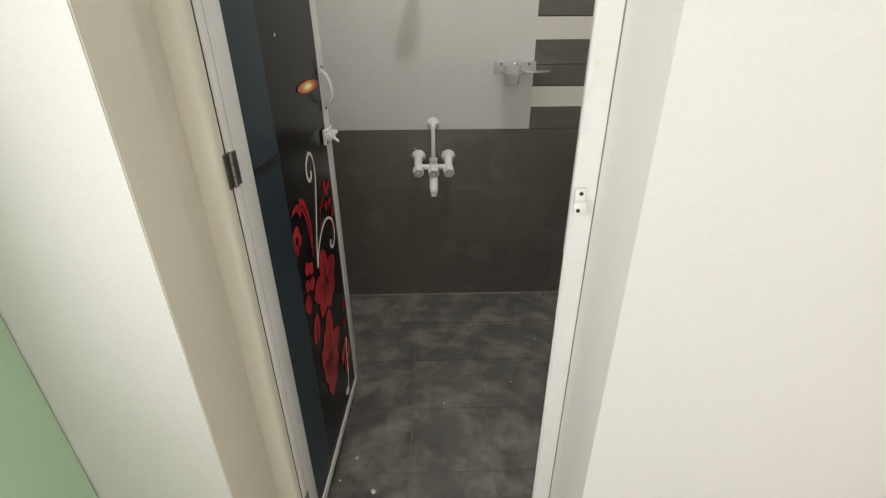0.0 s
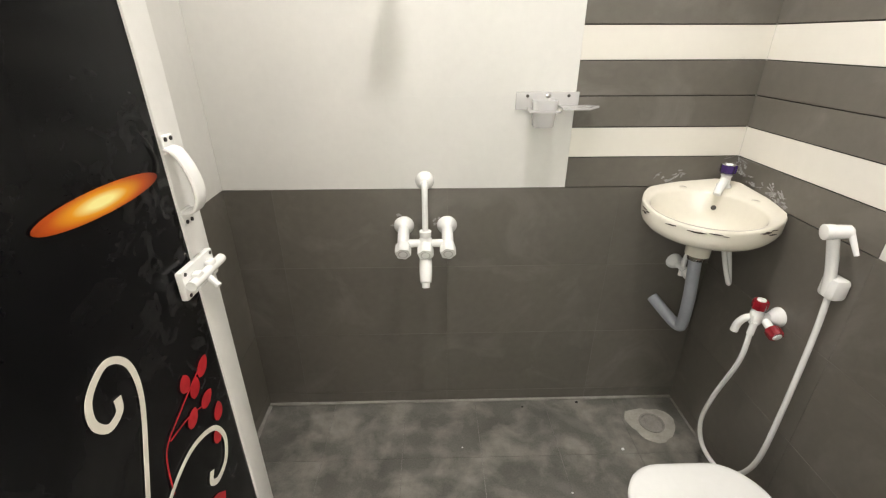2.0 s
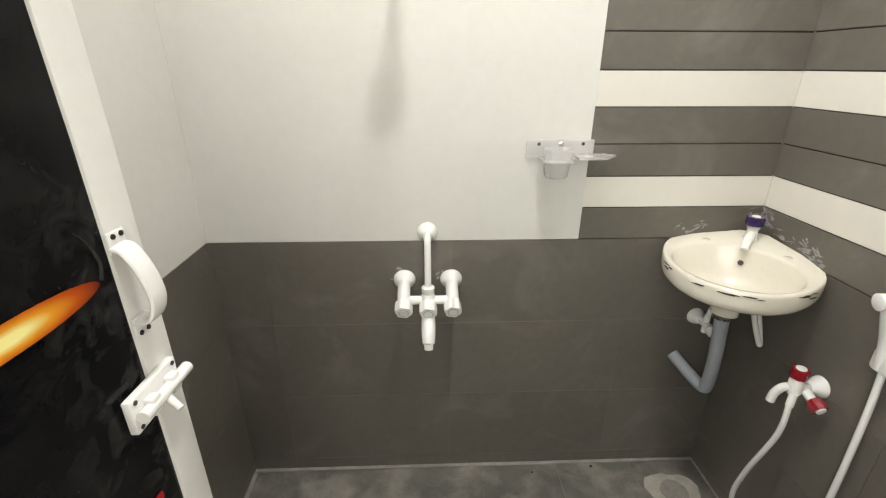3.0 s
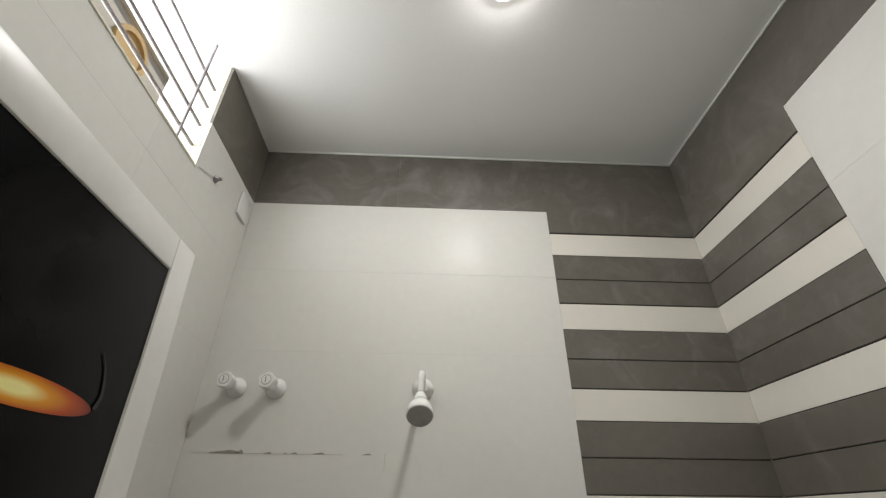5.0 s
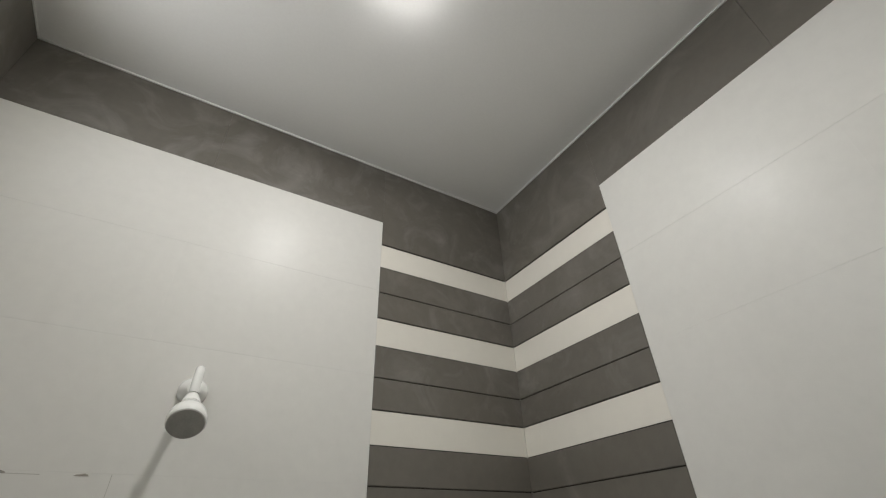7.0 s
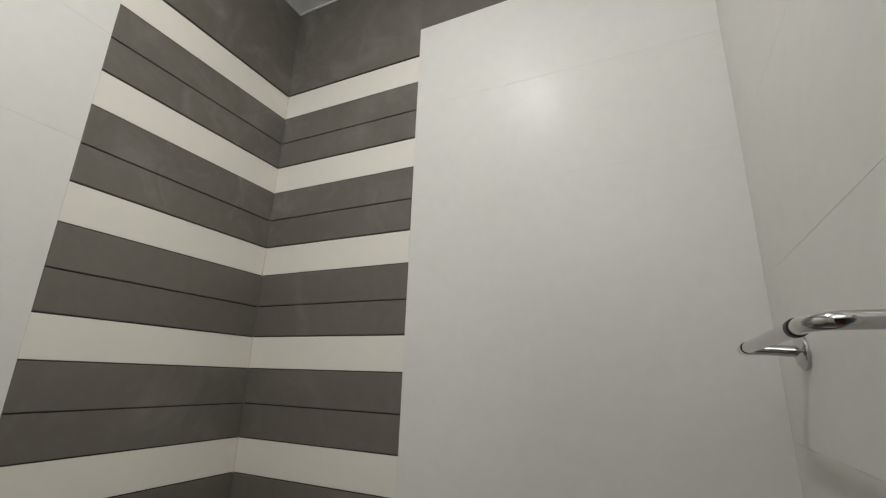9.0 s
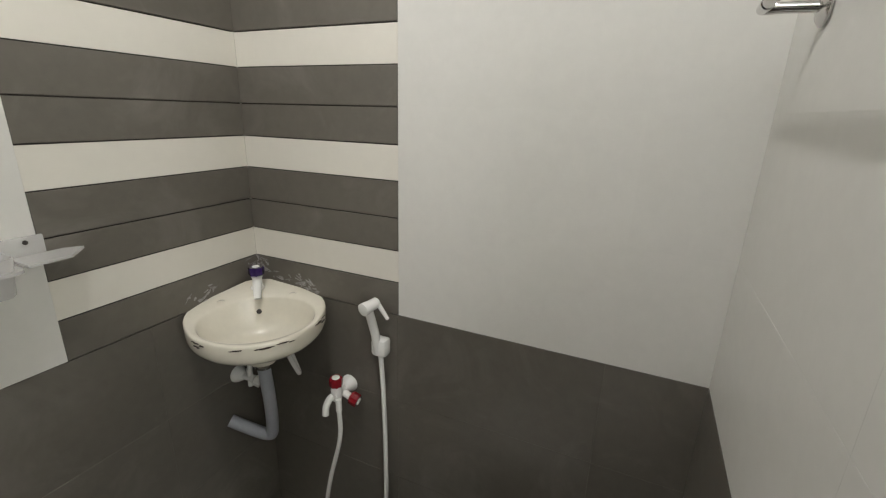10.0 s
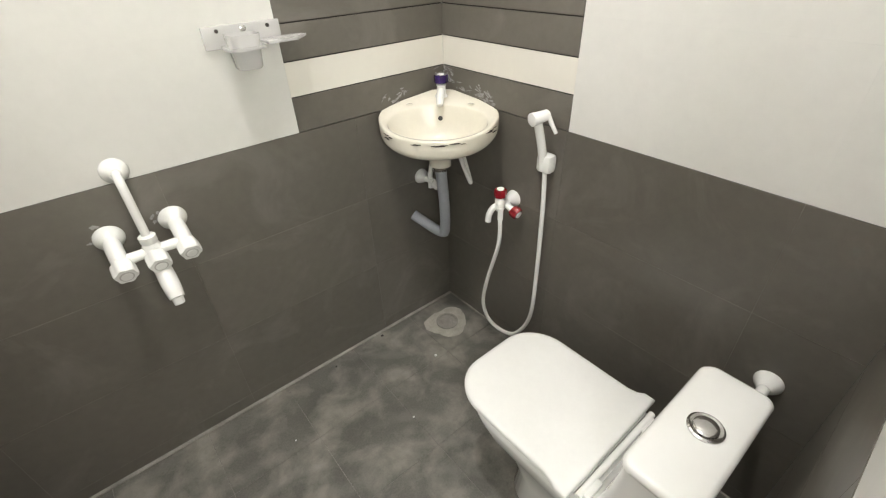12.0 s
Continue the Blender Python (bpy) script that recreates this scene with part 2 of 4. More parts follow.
M_LED = bpy.data.materials.new("lit_lamp_diffuser")
M_LED.use_nodes = True
_b = M_LED.node_tree.nodes["Principled BSDF"]
_b.inputs["Base Color"].default_value = (0.9, 0.9, 0.88, 1)
_b.inputs["Emission Color"].default_value = (1, 0.95, 0.86, 1)
_b.inputs["Emission Strength"].default_value = 14

# basin enamel with dark chips along its worn lip
M_BASIN = material("chipped_ivory_ceramic", (0.77, 0.73, 0.62), 0.15, vary=0.03, scale=5, fine=60, bump=0.0, coat=0.3)

# ---- geometry helpers ----


def mesh_of(bm, name, mat, smooth=40):
    bmesh.ops.recalc_face_normals(bm, faces=bm.faces)
    me = bpy.data.meshes.new(name)
    bm.to_mesh(me)
    bm.free()
    me.materials.append(mat)
    if smooth:
        for p in me.polygons:
            p.use_smooth = True
        me.set_sharp_from_angle(angle=radians(smooth))
    return me


def base_of(ob):
    v = Vector((0, 0, 0))
    while ob:
        v = v + ob.location
        ob = ob.parent
    return v


def part(name, bm, mat, parent, label="", smooth=40):
    """One mesh, written in world metres, under a thing or a part."""
    me = mesh_of(bm, name, mat, smooth)
    me.transform(Matrix.Translation(-base_of(parent)))
    ob = new(name, me)
    ob.parent = parent
    return tagged(ob, label)


def thing(name, at, label, category, group="", kind=""):
    ob = new(name)
    ob.location = at
    ob.empty_display_size = 0.05
    return tagged(ob, label, category, group, kind)


def solid(name, bm, mat, label, category, kind="", smooth=40, at=(0, 0, 0)):
    me = mesh_of(bm, name, mat, smooth)
    me.transform(Matrix.Translation(-Vector(at)))
    ob = new(name, me)
    ob.location = at
    return tagged(ob, label, category, "", kind)


def box(bm, lo, hi, bevel=0.0, seg=2):
    r = bmesh.ops.create_cube(bm, size=1)
    lo, hi = Vector(lo), Vector(hi)
    for v in r["verts"]:
        v.co = Vector([(lo[i] + hi[i]) / 2 + v.co[i] * (hi[i] - lo[i]) for i in range(3)])
    if bevel:
        es = list({e for v in r["verts"] for e in v.link_edges})
        bmesh.ops.bevel(bm, geom=es, offset=bevel, segments=seg, affect='EDGES', profile=0.5)
    return bm


def boxes(*spans, bevel=0.0):
    bm = bmesh.new()
    for lo, hi in spans:
        box(bm, lo, hi, bevel)
    return bm


def frame_of(d):
    d = Vector(d).normalized()
    a = d.orthogonal().normalized()
    return a, d.cross(a), d


def lathe(bm, at, axis, profile, seg=20, close=True):
    """Turned shape: profile of (radius, height along the axis)."""
    a, b, d = frame_of(axis)
    at = Vector(at)
    rings = []
    for r, h in profile:
        rings.append([bm.verts.new(at + d * h + (a * math.cos(2 * math.pi * i / seg) + b * math.sin(2 * math.pi * i / seg)) * max(r, 1e-4))
                      for i in range(seg)])
    for p, q in zip(rings, rings[1:]):
        for i in range(seg):
            bm.faces.new((p[i], p[(i + 1) % seg], q[(i + 1) % seg], q[i]))
    if close:
        bm.faces.new(rings[0])
        bm.faces.new(rings[-1])
    return bm


def rod(bm, p, q, r, r2=None, seg=16):
    p, q = Vector(p), Vector(q)
    return lathe(bm, p, q - p, [(r, 0), (r2 or r, (q - p).length)], seg)


def spline(pts, n=10):
    pts = [Vector(p) for p in pts]
    out = []
    for i in range(len(pts) - 1):
        p0, p1, p2, p3 = pts[max(i - 1, 0)], pts[i], pts[i + 1], pts[min(i + 2, len(pts) - 1)]
        for k in range(n):
            t = k / n
            out.append(0.5 * ((2 * p1) + (p2 - p0) * t + (2 * p0 - 5 * p1 + 4 * p2 - p3) * t * t + (3 * p1 - p0 - 3 * p2 + p3) * t ** 3))
    return out + [pts[-1]]


def tube(bm, pts, r, seg=12, radii=None):
    n = len(pts)
    a = None
    rings = []
    for i, p in enumerate(pts):
        d = (pts[min(i + 1, n - 1)] - pts[max(i - 1, 0)]).normalized()
        a = d.orthogonal().normalized() if a is None else (a - d * a.dot(d)).normalized()
        b = d.cross(a)
        rr = radii[i] if radii else r
        rings.append([bm.verts.new(p + (a * math.cos(2 * math.pi * k / seg) + b * math.sin(2 * math.pi * k / seg)) * rr) for k in range(seg)])
    for p, q in zip(rings, rings[1:]):
        for i in range(seg):
            bm.faces.new((p[i], p[(i + 1) % seg], q[(i + 1) % seg], q[i]))
    bm.faces.new(rings[0])
    bm.faces.new(rings[-1])
    return bm


def loft(bm, rings, cap0=True, cap1=True):
    vs = [[bm.verts.new(p) for p in ring] for ring in rings]
    n = len(vs[0])
    for p, q in zip(vs, vs[1:]):
        for i in range(n):
            bm.faces.new((p[i], p[(i + 1) % n], q[(i + 1) % n], q[i]))
    if cap0:
        bm.faces.new(vs[0])
    if cap1:
        bm.faces.new(vs[-1])
    return bm


def rounded(x0, x1, y0, y1, r, z, n=6):
    """Ring of a rounded rectangle; r: one radius or four, from (x1, y1) anticlockwise."""
    rs = r if isinstance(r, tuple) else (r,) * 4
    out = []
    for (cx, cy, sx, sy), rr, a0 in zip(((x1, y1, -1, -1), (x0, y1, 1, -1), (x0, y0, 1, 1), (x1, y0, -1, 1)), rs, (0, 90, 180, 270)):
        for k in range(n + 1):
            a = radians(a0 + 90 * k / n)
            out.append(Vector((cx + sx * rr + rr * math.cos(a), cy + sy * rr + rr * math.sin(a), z)))
    return out


# ---- the setting ----
XL, XR, YF, YB, ZC = -0.465, 1.283, 0.82, 2.2, 3.04
DX0, DX1, DZ = -0.175, 0.502, 2.125     # door opening
WY0, WY1, WZ0 = 0.95, 1.79, 2.585       # ventilator opening
YO = 0.512                              # outer face of the door wall

wall_back = solid("wall_back", boxes(((XL - 0.21, YB + 0.0095, -0.1), (XR + 0.21, YB + 0.2, 3.2))), M_GROUT,
                  "back wall clad in dark and ivory glazed tiles", "wall", "structure")
wall_right = solid("wall_right", boxes(((XR + 0.0095, YO + 0.002, -0.1), (XR + 0.2, YB + 0.008, 3.2))), M_GROUT,
                   "side wall clad in dark and ivory glazed tiles", "wall", "structure")
wall_left = solid("wall_left", boxes(
    ((XL - 0.2, YO + 0.002, -0.1), (XL - 0.0095, WY0, 3.2)), ((XL - 0.2, WY1, -0.1), (XL - 0.0095, YB + 0.008, 3.2)),
    ((XL - 0.2, WY0, -0.1), (XL - 0.0095, WY1, WZ0 - 0.008))), M_CREAM,
    "side wall clad in tiles with a high ventilator opening", "wall", "structure")
wall_front = solid("wall_front", boxes(
    ((XL - 0.008, YO, -0.1), (DX0, YF - 0.0095, 3.2)), ((DX1, YO, -0.1), (XR + 0.008, YF - 0.0095, 3.2)),
    ((DX0, YO, DZ), (DX1, YF - 0.0095, 3.2))), M_PAINT,
    "thick white plastered wall around the bathroom doorway", "wall", "structure")
ceiling = solid("ceiling", boxes(((XL - 0.25, YF - 0.01, ZC), (XR + 0.01, YB + 0.01, ZC + 0.12))), M_CEIL,
                "plain white painted ceiling slab", "ceiling", "structure")
floor = solid("floor", boxes(((XL - 0.01, YF - 0.01, -0.1), (XR + 0.01, YB + 0.01, -0.002))), M_FGROUT,
              "dark square floor tiles under white construction dust", "floor", "structure")
solid("threshold", boxes(((DX0, YO, -0.1), (DX1, YF - 0.012, 0.098)), bevel=0.003), M_OUTFLOOR,
      "cream stone threshold in the doorway", "threshold", "structure")

# thin cream skin over the left reveal; the right reveal stays white
solid("door_reveal", boxes(((DX0 - 0.0005, YO + 0.0015, 0.0985), (DX0 + 0.002, 0.6715, DZ - 0.001)), bevel=0.0008), M_CREAM, "cream plaster reveal skin on the left of the door frame", "door reveal", "structure")

# the room outside the door
solid("floor_outer", boxes(((-0.6, -2.4, -0.1), (2.6, YO - 0.002, 0.1))), M_OUTFLOOR, "cream polished floor of the outer room", "floor", "structure")
solid("ceiling_outer", boxes(((-0.6, -2.4, 3.04), (2.6, YO - 0.002, 3.2))), M_CEIL, "white ceiling of the outer room", "ceiling", "structure")
# both openings are unseen, added only to let the fill lights through
solid("wall_green", boxes(((-0.6, -2.4, 0.1), (-0.42, -2.0, 3.04)), ((-0.6, -0.84, 0.1), (-0.42, -0.37, 3.04)), ((-0.6, 0.29, 0.1), (-0.42, YO - 0.002, 3.04)),
                          ((-0.6, -2.0, 0.1), (-0.42, -0.84, 0.95)), ((-0.6, -2.0, 2.45), (-0.42, -0.84, 3.04)),
                          ((-0.6, -0.37, 0.1), (-0.42, 0.29, 0.95)), ((-0.6, -0.37, 2.45), (-0.42, 0.29, 3.04))), M_GREEN,
      "pale green painted wall with two added unseen openings", "wall", "structure")
solid("wall_outer_front", boxes(((XR + 0.2, YO, 0.1), (2.6, YO + 0.2, 3.04))), M_PAINT, "warm white painted wall", "wall", "structure")
solid("wall_outer_side", boxes(((2.4, -2.2, 0.1), (2.6, YO - 0.002, 3.04))), M_PAINT, "warm white painted wall", "wall", "structure")
solid("wall_outer_rear", boxes(((-0.42, -2.4, 0.1), (2.6, -2.2, 3.04))), M_PAINT, "warm white painted wall", "wall", "structure")

# ground and the neighbouring house beyond the ventilator
solid("ground", boxes(((-400, -400, -0.6), (400, 400, -0.101))), M_GROUND, "dry earth ground", "ground", "structure")
house = thing("neighbour_house", (-5.0, 1.5, -0.1), "cream plastered neighbouring house seen through the ventilator", "house")
part("wall", boxes(((-8, -6, -0.1), (-4.0, 12, 8.1))), M_FACADE, house)
part("parapet", boxes(((-8.1, -6.1, 8.1), (-3.9, 12.1, 8.35))), M_PAINT, house)
part("band", boxes(((-3.999, -6, 7.62), (-3.93, 12, 7.78))), M_PAINT, house)
bm = bmesh.new()
lathe(bm, (-3.999, 4.72, 7.2), (1, 0, 0), [(0.34, 0), (0.34, 0.06), (0.26, 0.06), (0.26, 0.02)], 36)
part("round_relief", bm, M_ORANGE, house, "orange painted round relief")

# ---- door and door frame ----
door_frame = thing("door_frame", (DX0, 0.68, 0.1), "white uPVC door frame set in the doorway", "door frame", kind="structure")
DXF, DT, DY0, DY1, DZ0, DZ1 = -0.130, 0.03, 0.711, 1.383, 0.112, 2.043     # open leaf


def jamb(profile):
    """Upright frame member with the given plan."""
    return loft(bmesh.new(), [[Vector((x, y, z)) for x, y in profile] for z in (0.099, DZ - 0.001)])


part("jamb", jamb([(DX0 + 0.001, 0.672), (DX0 + 0.034, 0.672), (DX0 + 0.041, 0.676), (DX0 + 0.043, 0.684), (DX0 + 0.041, 0.706), (DX0 + 0.014, 0.708), (DX0 + 0.014, 0.80), (DX0 + 0.001, 0.80)]), M_CREAM, door_frame, "cream painted frame member", smooth=50)
# dark strip set in the hinge gap to give it a shaded look
part("hinge_gap_seal", boxes(((DX0 + 0.018, 0.7075, 0.112), (DXF - 0.004, 0.7108, DZ1))), M_SCREW, door_frame, "dark strip standing for the shade in the hinge gap")
part("jamb", jamb([(DX1 - 0.001, 0.678), (DX1 - 0.036, 0.680), (DX1 - 0.041, 0.686), (DX1 - 0.040, 0.692), (DX1 - 0.023, 0.740), (DX1 - 0.021, 0.746), (DX1 - 0.001, 0.746)]), M_UPVC, door_frame, smooth=30)
# thin grey strip draws the shadow line at the jamb's outer edge
part("jamb_shadow_gap", boxes(((DX1 - 0.0022, 0.6765, 0.099), (DX1 - 0.0004, 0.6779, DZ - 0.06))), M_IRON, door_frame, "dark strip standing for the shadow gap beside the frame")
part("head", boxes(((DX0 + 0.045, 0.68, DZ - 0.060), (DX1 - 0.047, 0.735, DZ - 0.001)), bevel=0.005), M_UPVC, door_frame)
bm = bmesh.new()
rod(bm, (DX1 - 0.030, 0.6805, 1.355), (DX1 - 0.030, 0.679, 1.355), 0.005)
part("screw_cap", bm, M_CREAM, door_frame)

strike = thing("latch_keeper", (0.472, 0.68, 1.11), "white plastic latch keeper screwed to the door frame", "latch keeper")
part("plate", boxes(((0.463, 0.675, 1.114), (0.484, 0.6795, 1.156)), bevel=0.004), M_PLASTIC, strike)
part("hood", boxes(((0.460, 0.664, 1.114), (0.486, 0.676, 1.134)), bevel=0.005), M_PLASTIC, strike)
for x, y, z in ((0.474, 0.6752, 1.146), (0.468, 0.6645, 1.119)):
    bm = bmesh.new()
    rod(bm, (x, y, z), (x, y - 0.0018, z), 0.0036, seg=10)
    part("screw", bm, M_SCREW, strike)

door = thing("door_leaf", (DXF, DY0, DZ0), "open door with black lamp and red flower print in white edging", "door", kind="")
part("panel", boxes(((DXF - DT + 0.003, DY0 + 0.03, DZ0 + 0.03), (DXF - 0.002, DY1 - 0.03, DZ1 - 0.03))), M_BLACK, door, "glossy black laminate panel")
part("blue_strip", boxes(((DXF - 0.0018, DY0 + 0.077, DZ0 + 0.037), (DXF - 0.001, 0.936, DZ1 - 0.052))), M_BLUE, door, "slate blue printed strip")
for z in (0.675, 1.15, 1.625):
    part("bar", boxes(((DXF - 0.0009, DY0 + 0.078, z - 0.010), (DXF - 0.0004, 0.935, z + 0.010))), M_BAR, door)
for nm, lo, hi in (("hinge_stile", (DY0, DZ0), (DY0 + 0.078, DZ1)), ("lock_stile", (DY1 - 0.050, DZ0), (DY1, DZ1)),
                   ("top_rail", (DY0 + 0.0785, DZ1 - 0.053), (DY1 - 0.0505, DZ1)), ("bottom_rail", (DY0 + 0.0785, DZ0), (DY1 - 0.0505, DZ0 + 0.036))):
    part(nm, boxes(((DXF - DT, lo[0], lo[1]), (DXF + 0.002, hi[0], hi[1])), bevel=0.003), M_UPVC, door)


# no groove is cut: a raised grey strip stands for its shade
part("stile_groove", boxes(((DXF + 0.0015, DY0 + 0.015, DZ0 + 0.002), (DXF + 0.0026, DY0 + 0.0165, DZ1 - 0.002))), M_RINGMARK, door, "grey strip drawing a groove's shade along the hinge stile")


def flat(pts, x=DXF - 0.0008, depth=0.0008):
    """Thin print on the leaf's face from an outline of (y, z)."""
    bm = bmesh.new()
    a = [bm.verts.new((x, y, z)) for y, z in pts]
    b = [bm.verts.new((x + depth, y, z)) for y, z in pts]
    n = len(pts)
    bm.faces.new(b)
    for i in range(n):
        bm.faces.new((a[i], a[(i + 1) % n], b[(i + 1) % n], b[i]))
    return bm


def ribbon(pts, w0, w1, x=DXF - 0.0006):
    """Tapering painted stroke along a curve of (y, z)."""
    c = spline([(0, y, z) for y, z in pts], 8)
    left, right = [], []
    for i, p in enumerate(c):
        d = (c[min(i + 1, len(c) - 1)] - c[max(i - 1, 0)]).normalized()
        w = w0 + (w1 - w0) * i / (len(c) - 1)
        left.append((p.y - d.z * w, p.z + d.y * w))
        right.append((p.y + d.z * w, p.z - d.y * w))
    bm = bmesh.new()
    rows = [[bm.verts.new((x + k, y, z)) for y, z in (l, r)] for l, r in zip(left, right) for k in (0.0008,)]
    for p, q in zip(rows, rows[1:]):
        bm.faces.new((p[0], p[1], q[1], q[0]))
    r = bmesh.ops.extrude_face_region(bm, geom=list(bm.faces))
    for v in r["geom"]:
        if isinstance(v, bmesh.types.BMVert):
            v.co.x -= 0.0009
    return bm


def petal(cy, cz, ang, length, width, k=0):
    """Outline of a pointed petal that starts at (cy, cz)."""
    out = []
    n = 9
    for i in range(n + 1):
        t = i / n
        out.append((t, width * max(0.0, math.sin(math.pi * t ** 0.85)) ** 0.62 * 0.5))
    out += [(t, -w) for t, w in reversed(out[1:-1])]
    a = radians(ang)
    lo, hi = 0.937, DY1 - 0.0515
    pts = []
    for t, w in out:
        u, v = t * length, w
        pts.append((min(max(cy + u * math.cos(a) - v * math.sin(a), lo), hi), cz + u * math.sin(a) + v * math.cos(a)))
    return pts


def bloom(cy, cz, width, *petals):
    """Printed flower: petals of (direction, length) round a centre, each with a dark fold."""
    for i, (a, r) in enumerate(petals):
        c, d = math.cos(radians(a)), math.sin(radians(a))
        gap = 0.06 if width > 0.05 else 0.22
        part("petal", flat(petal(cy + gap * r * c, cz + gap * r * d, a, (1 - gap) * r, width), DXF - 0.0008 + 0.00012 * (i % 4)), M_PETAL, door, smooth=0)
        if width > 0.05:
            for k, e in ((0.62, 0.004), (0.45, -0.007)):
                y1, z1 = cy + k * r * c, cz + k * r * d
                if 0.945 < y1 < DY1 - 0.06:
                    part("vein", ribbon([(cy + 0.08 * r * c, cz + 0.08 * r * d), ((cy + y1) / 2 - e * d, (cz + z1) / 2 + e * c), (y1, z1)], 0.0020, 0.0004, DXF + 0.0003), M_VEIN, door, smooth=0)


def glow_print(yc, zc):
    """Print that runs from yellow in the middle to dark orange at its rim."""
    m = material("lamp_glow_print", (0.7, 0.3, 0.02), 0.19, vary=0.1, scale=20, bump=0.0)
    nt = m.node_tree
    geo = nt.nodes.new("ShaderNodeNewGeometry")
    mp = nt.nodes.new("ShaderNodeMapping")
    mp.inputs["Location"].default_value = (0, -yc / 0.1, -zc / 0.022)
    mp.inputs["Scale"].default_value = (0, 1 / 0.1, 1 / 0.022)
    ln = nt.nodes.new("ShaderNodeVectorMath")
    ln.operation = 'LENGTH'
    cr = nt.nodes.new("ShaderNodeValToRGB")
    el = cr.color_ramp.elements
    el[0].position, el[0].color = 0.18, (1.0, 0.90, 0.36, 1)
    el[1].position, el[1].color = 1.0, (0.16, 0.012, 0.004, 1)
    e = el.new(0.42)
    e.color = (0.80, 0.34, 0.018, 1)
    e = el.new(0.72)
    e.color = (0.50, 0.08, 0.008, 1)
    nt.links.new(geo.outputs["Position"], mp.inputs["Vector"])
    nt.links.new(mp.outputs[0], ln.inputs[0])
    nt.links.new(ln.outputs["Value"], cr.inputs[0])
    nt.links.new(cr.outputs[0], nt.nodes["Principled BSDF"].inputs["Base Color"])
    return m


# pendant lamps printed on the leaf
for zc, yc in ((1.266, 1.222), (1.80, 1.19)):
    ell = [(min(yc + 0.096 * math.cos(radians(a)), DY1 - 0.0515), zc + 0.0152 * math.sin(radians(a))) for a in range(0, 360, 10)]
    part("printed_glow", flat(ell), glow_print(yc - 0.012, zc + 0.024 * (1.43 - zc)), door, "printed orange glow of a lamp")
    part("shade_rim", ribbon([(yc + 0.099, zc + 0.002), (yc + 0.104, zc + 0.019), (yc + 0.096, zc + 0.044), (yc + 0.084, zc + 0.060)], 0.0030, 0.0003), M_SHADE, door, "faint grey lampshade rim", smooth=0)
part("swirl", ribbon([(1.087, 0.775), (1.105, 0.84), (1.14, 0.93), (1.172, 1.02), (1.172, 1.075), (1.145, 1.10), (1.112, 1.082), (1.104, 1.052),
                      (1.118, 1.030), (1.138, 1.035), (1.142, 1.052)], 0.0035, 0.0055), M_SWIRL, door, "ivory painted scroll", smooth=0)
part("swirl", ribbon([(1.088, 0.78), (1.12, 0.825), (1.17, 0.86), (1.225, 0.872), (1.278, 0.852), (1.298, 0.81), (1.285, 0.772), (1.255, 0.762),
                      (1.238, 0.776), (1.246, 0.792)], 0.0030, 0.0055, DXF - 0.0004), M_SWIRL, door, smooth=0)
part("leaf", ribbon([(0.951, 0.990), (0.972, 0.999), (0.995, 0.996), (1.018, 0.976)], 0.001, 0.015), M_PETAL, door, smooth=0)
part("leaf", ribbon([(1.014, 1.004), (1.040, 0.996), (1.062, 0.962), (1.074, 0.915), (1.070, 0.868), (1.060, 0.825)], 0.010, 0.003), M_PETAL, door, smooth=0)
part("leaf", ribbon([(1.006, 0.996), (1.034, 0.974), (1.052, 0.935), (1.060, 0.885), (1.060, 0.835)], 0.006, 0.002), M_PETAL, door, smooth=0)
bloom(0.956, 0.923, 0.036, (63, 0.039), (-17, 0.039), (150, 0.030), (-115, 0.041))
bloom(1.006, 0.788, 0.040, (36, 0.047), (101, 0.051), (-64, 0.051), (-147, 0.045))
bloom(1.143, 0.700, 0.084, (94, 0.111), (11, 0.120), (-39, 0.108), (-82, 0.106), (-136, 0.120), (175, 0.128))
bloom(0.952, 0.772, 0.046, (-72, 0.086))
bloom(1.080, 0.445, 0.092, (74, 0.170), (10, 0.135), (99, 0.119), (135, 0.105), (-45, 0.105), (-76, 0.127), (-100, 0.140), (-150, 0.085))
bloom(0.983, 0.565, 0.060, (71, 0.105))
bloom(1.240, 0.315, 0.062, (60, 0.075), (-5, 0.070), (-75, 0.090), (140, 0.060))
bloom(1.290, 0.470, 0.030, (80, 0.060), (-100, 0.055))
for y, z, a, l in ((1.232, 0.900, 45, 0.032), (1.268, 0.905, 20, 0.034), (1.258, 0.935, 60, 0.034), (1.282, 0.955, 40, 0.036), (1.248, 0.958, 85, 0.030),
                   (1.296, 0.850, 70, 0.034), (1.285, 0.815, 95, 0.030)):
    part("bud", flat(petal(y, z, a, l, 0.024)), M_PETAL, door, smooth=0)
part("stalk", ribbon([(1.165, 0.850), (1.178, 0.918), (1.225, 0.945), (1.300, 0.975)], 0.0012, 0.0008), M_PETAL, door, smooth=0)
part("stalk", ribbon([(1.190, 0.925), (1.240, 0.920), (1.290, 0.900)], 0.0010, 0.0008), M_PETAL, door, smooth=0)
part("stalk", ribbon([(1.225, 0.16), (1.25, 0.24), (1.262, 0.33), (1.28, 0.37)], 0.004, 0.002, DXF + 0.0003), M_SWIRL, door, smooth=0)
part("fleck", flat(petal(1.018, 1.393, 20, 0.009, 0.006)), M_SWIRL, door, smooth=0)
part("leaf", flat(petal(1.235, 0.165, 165, 0.045, 0.03), DXF - 0.0003), M_SWIRL, door, smooth=0)

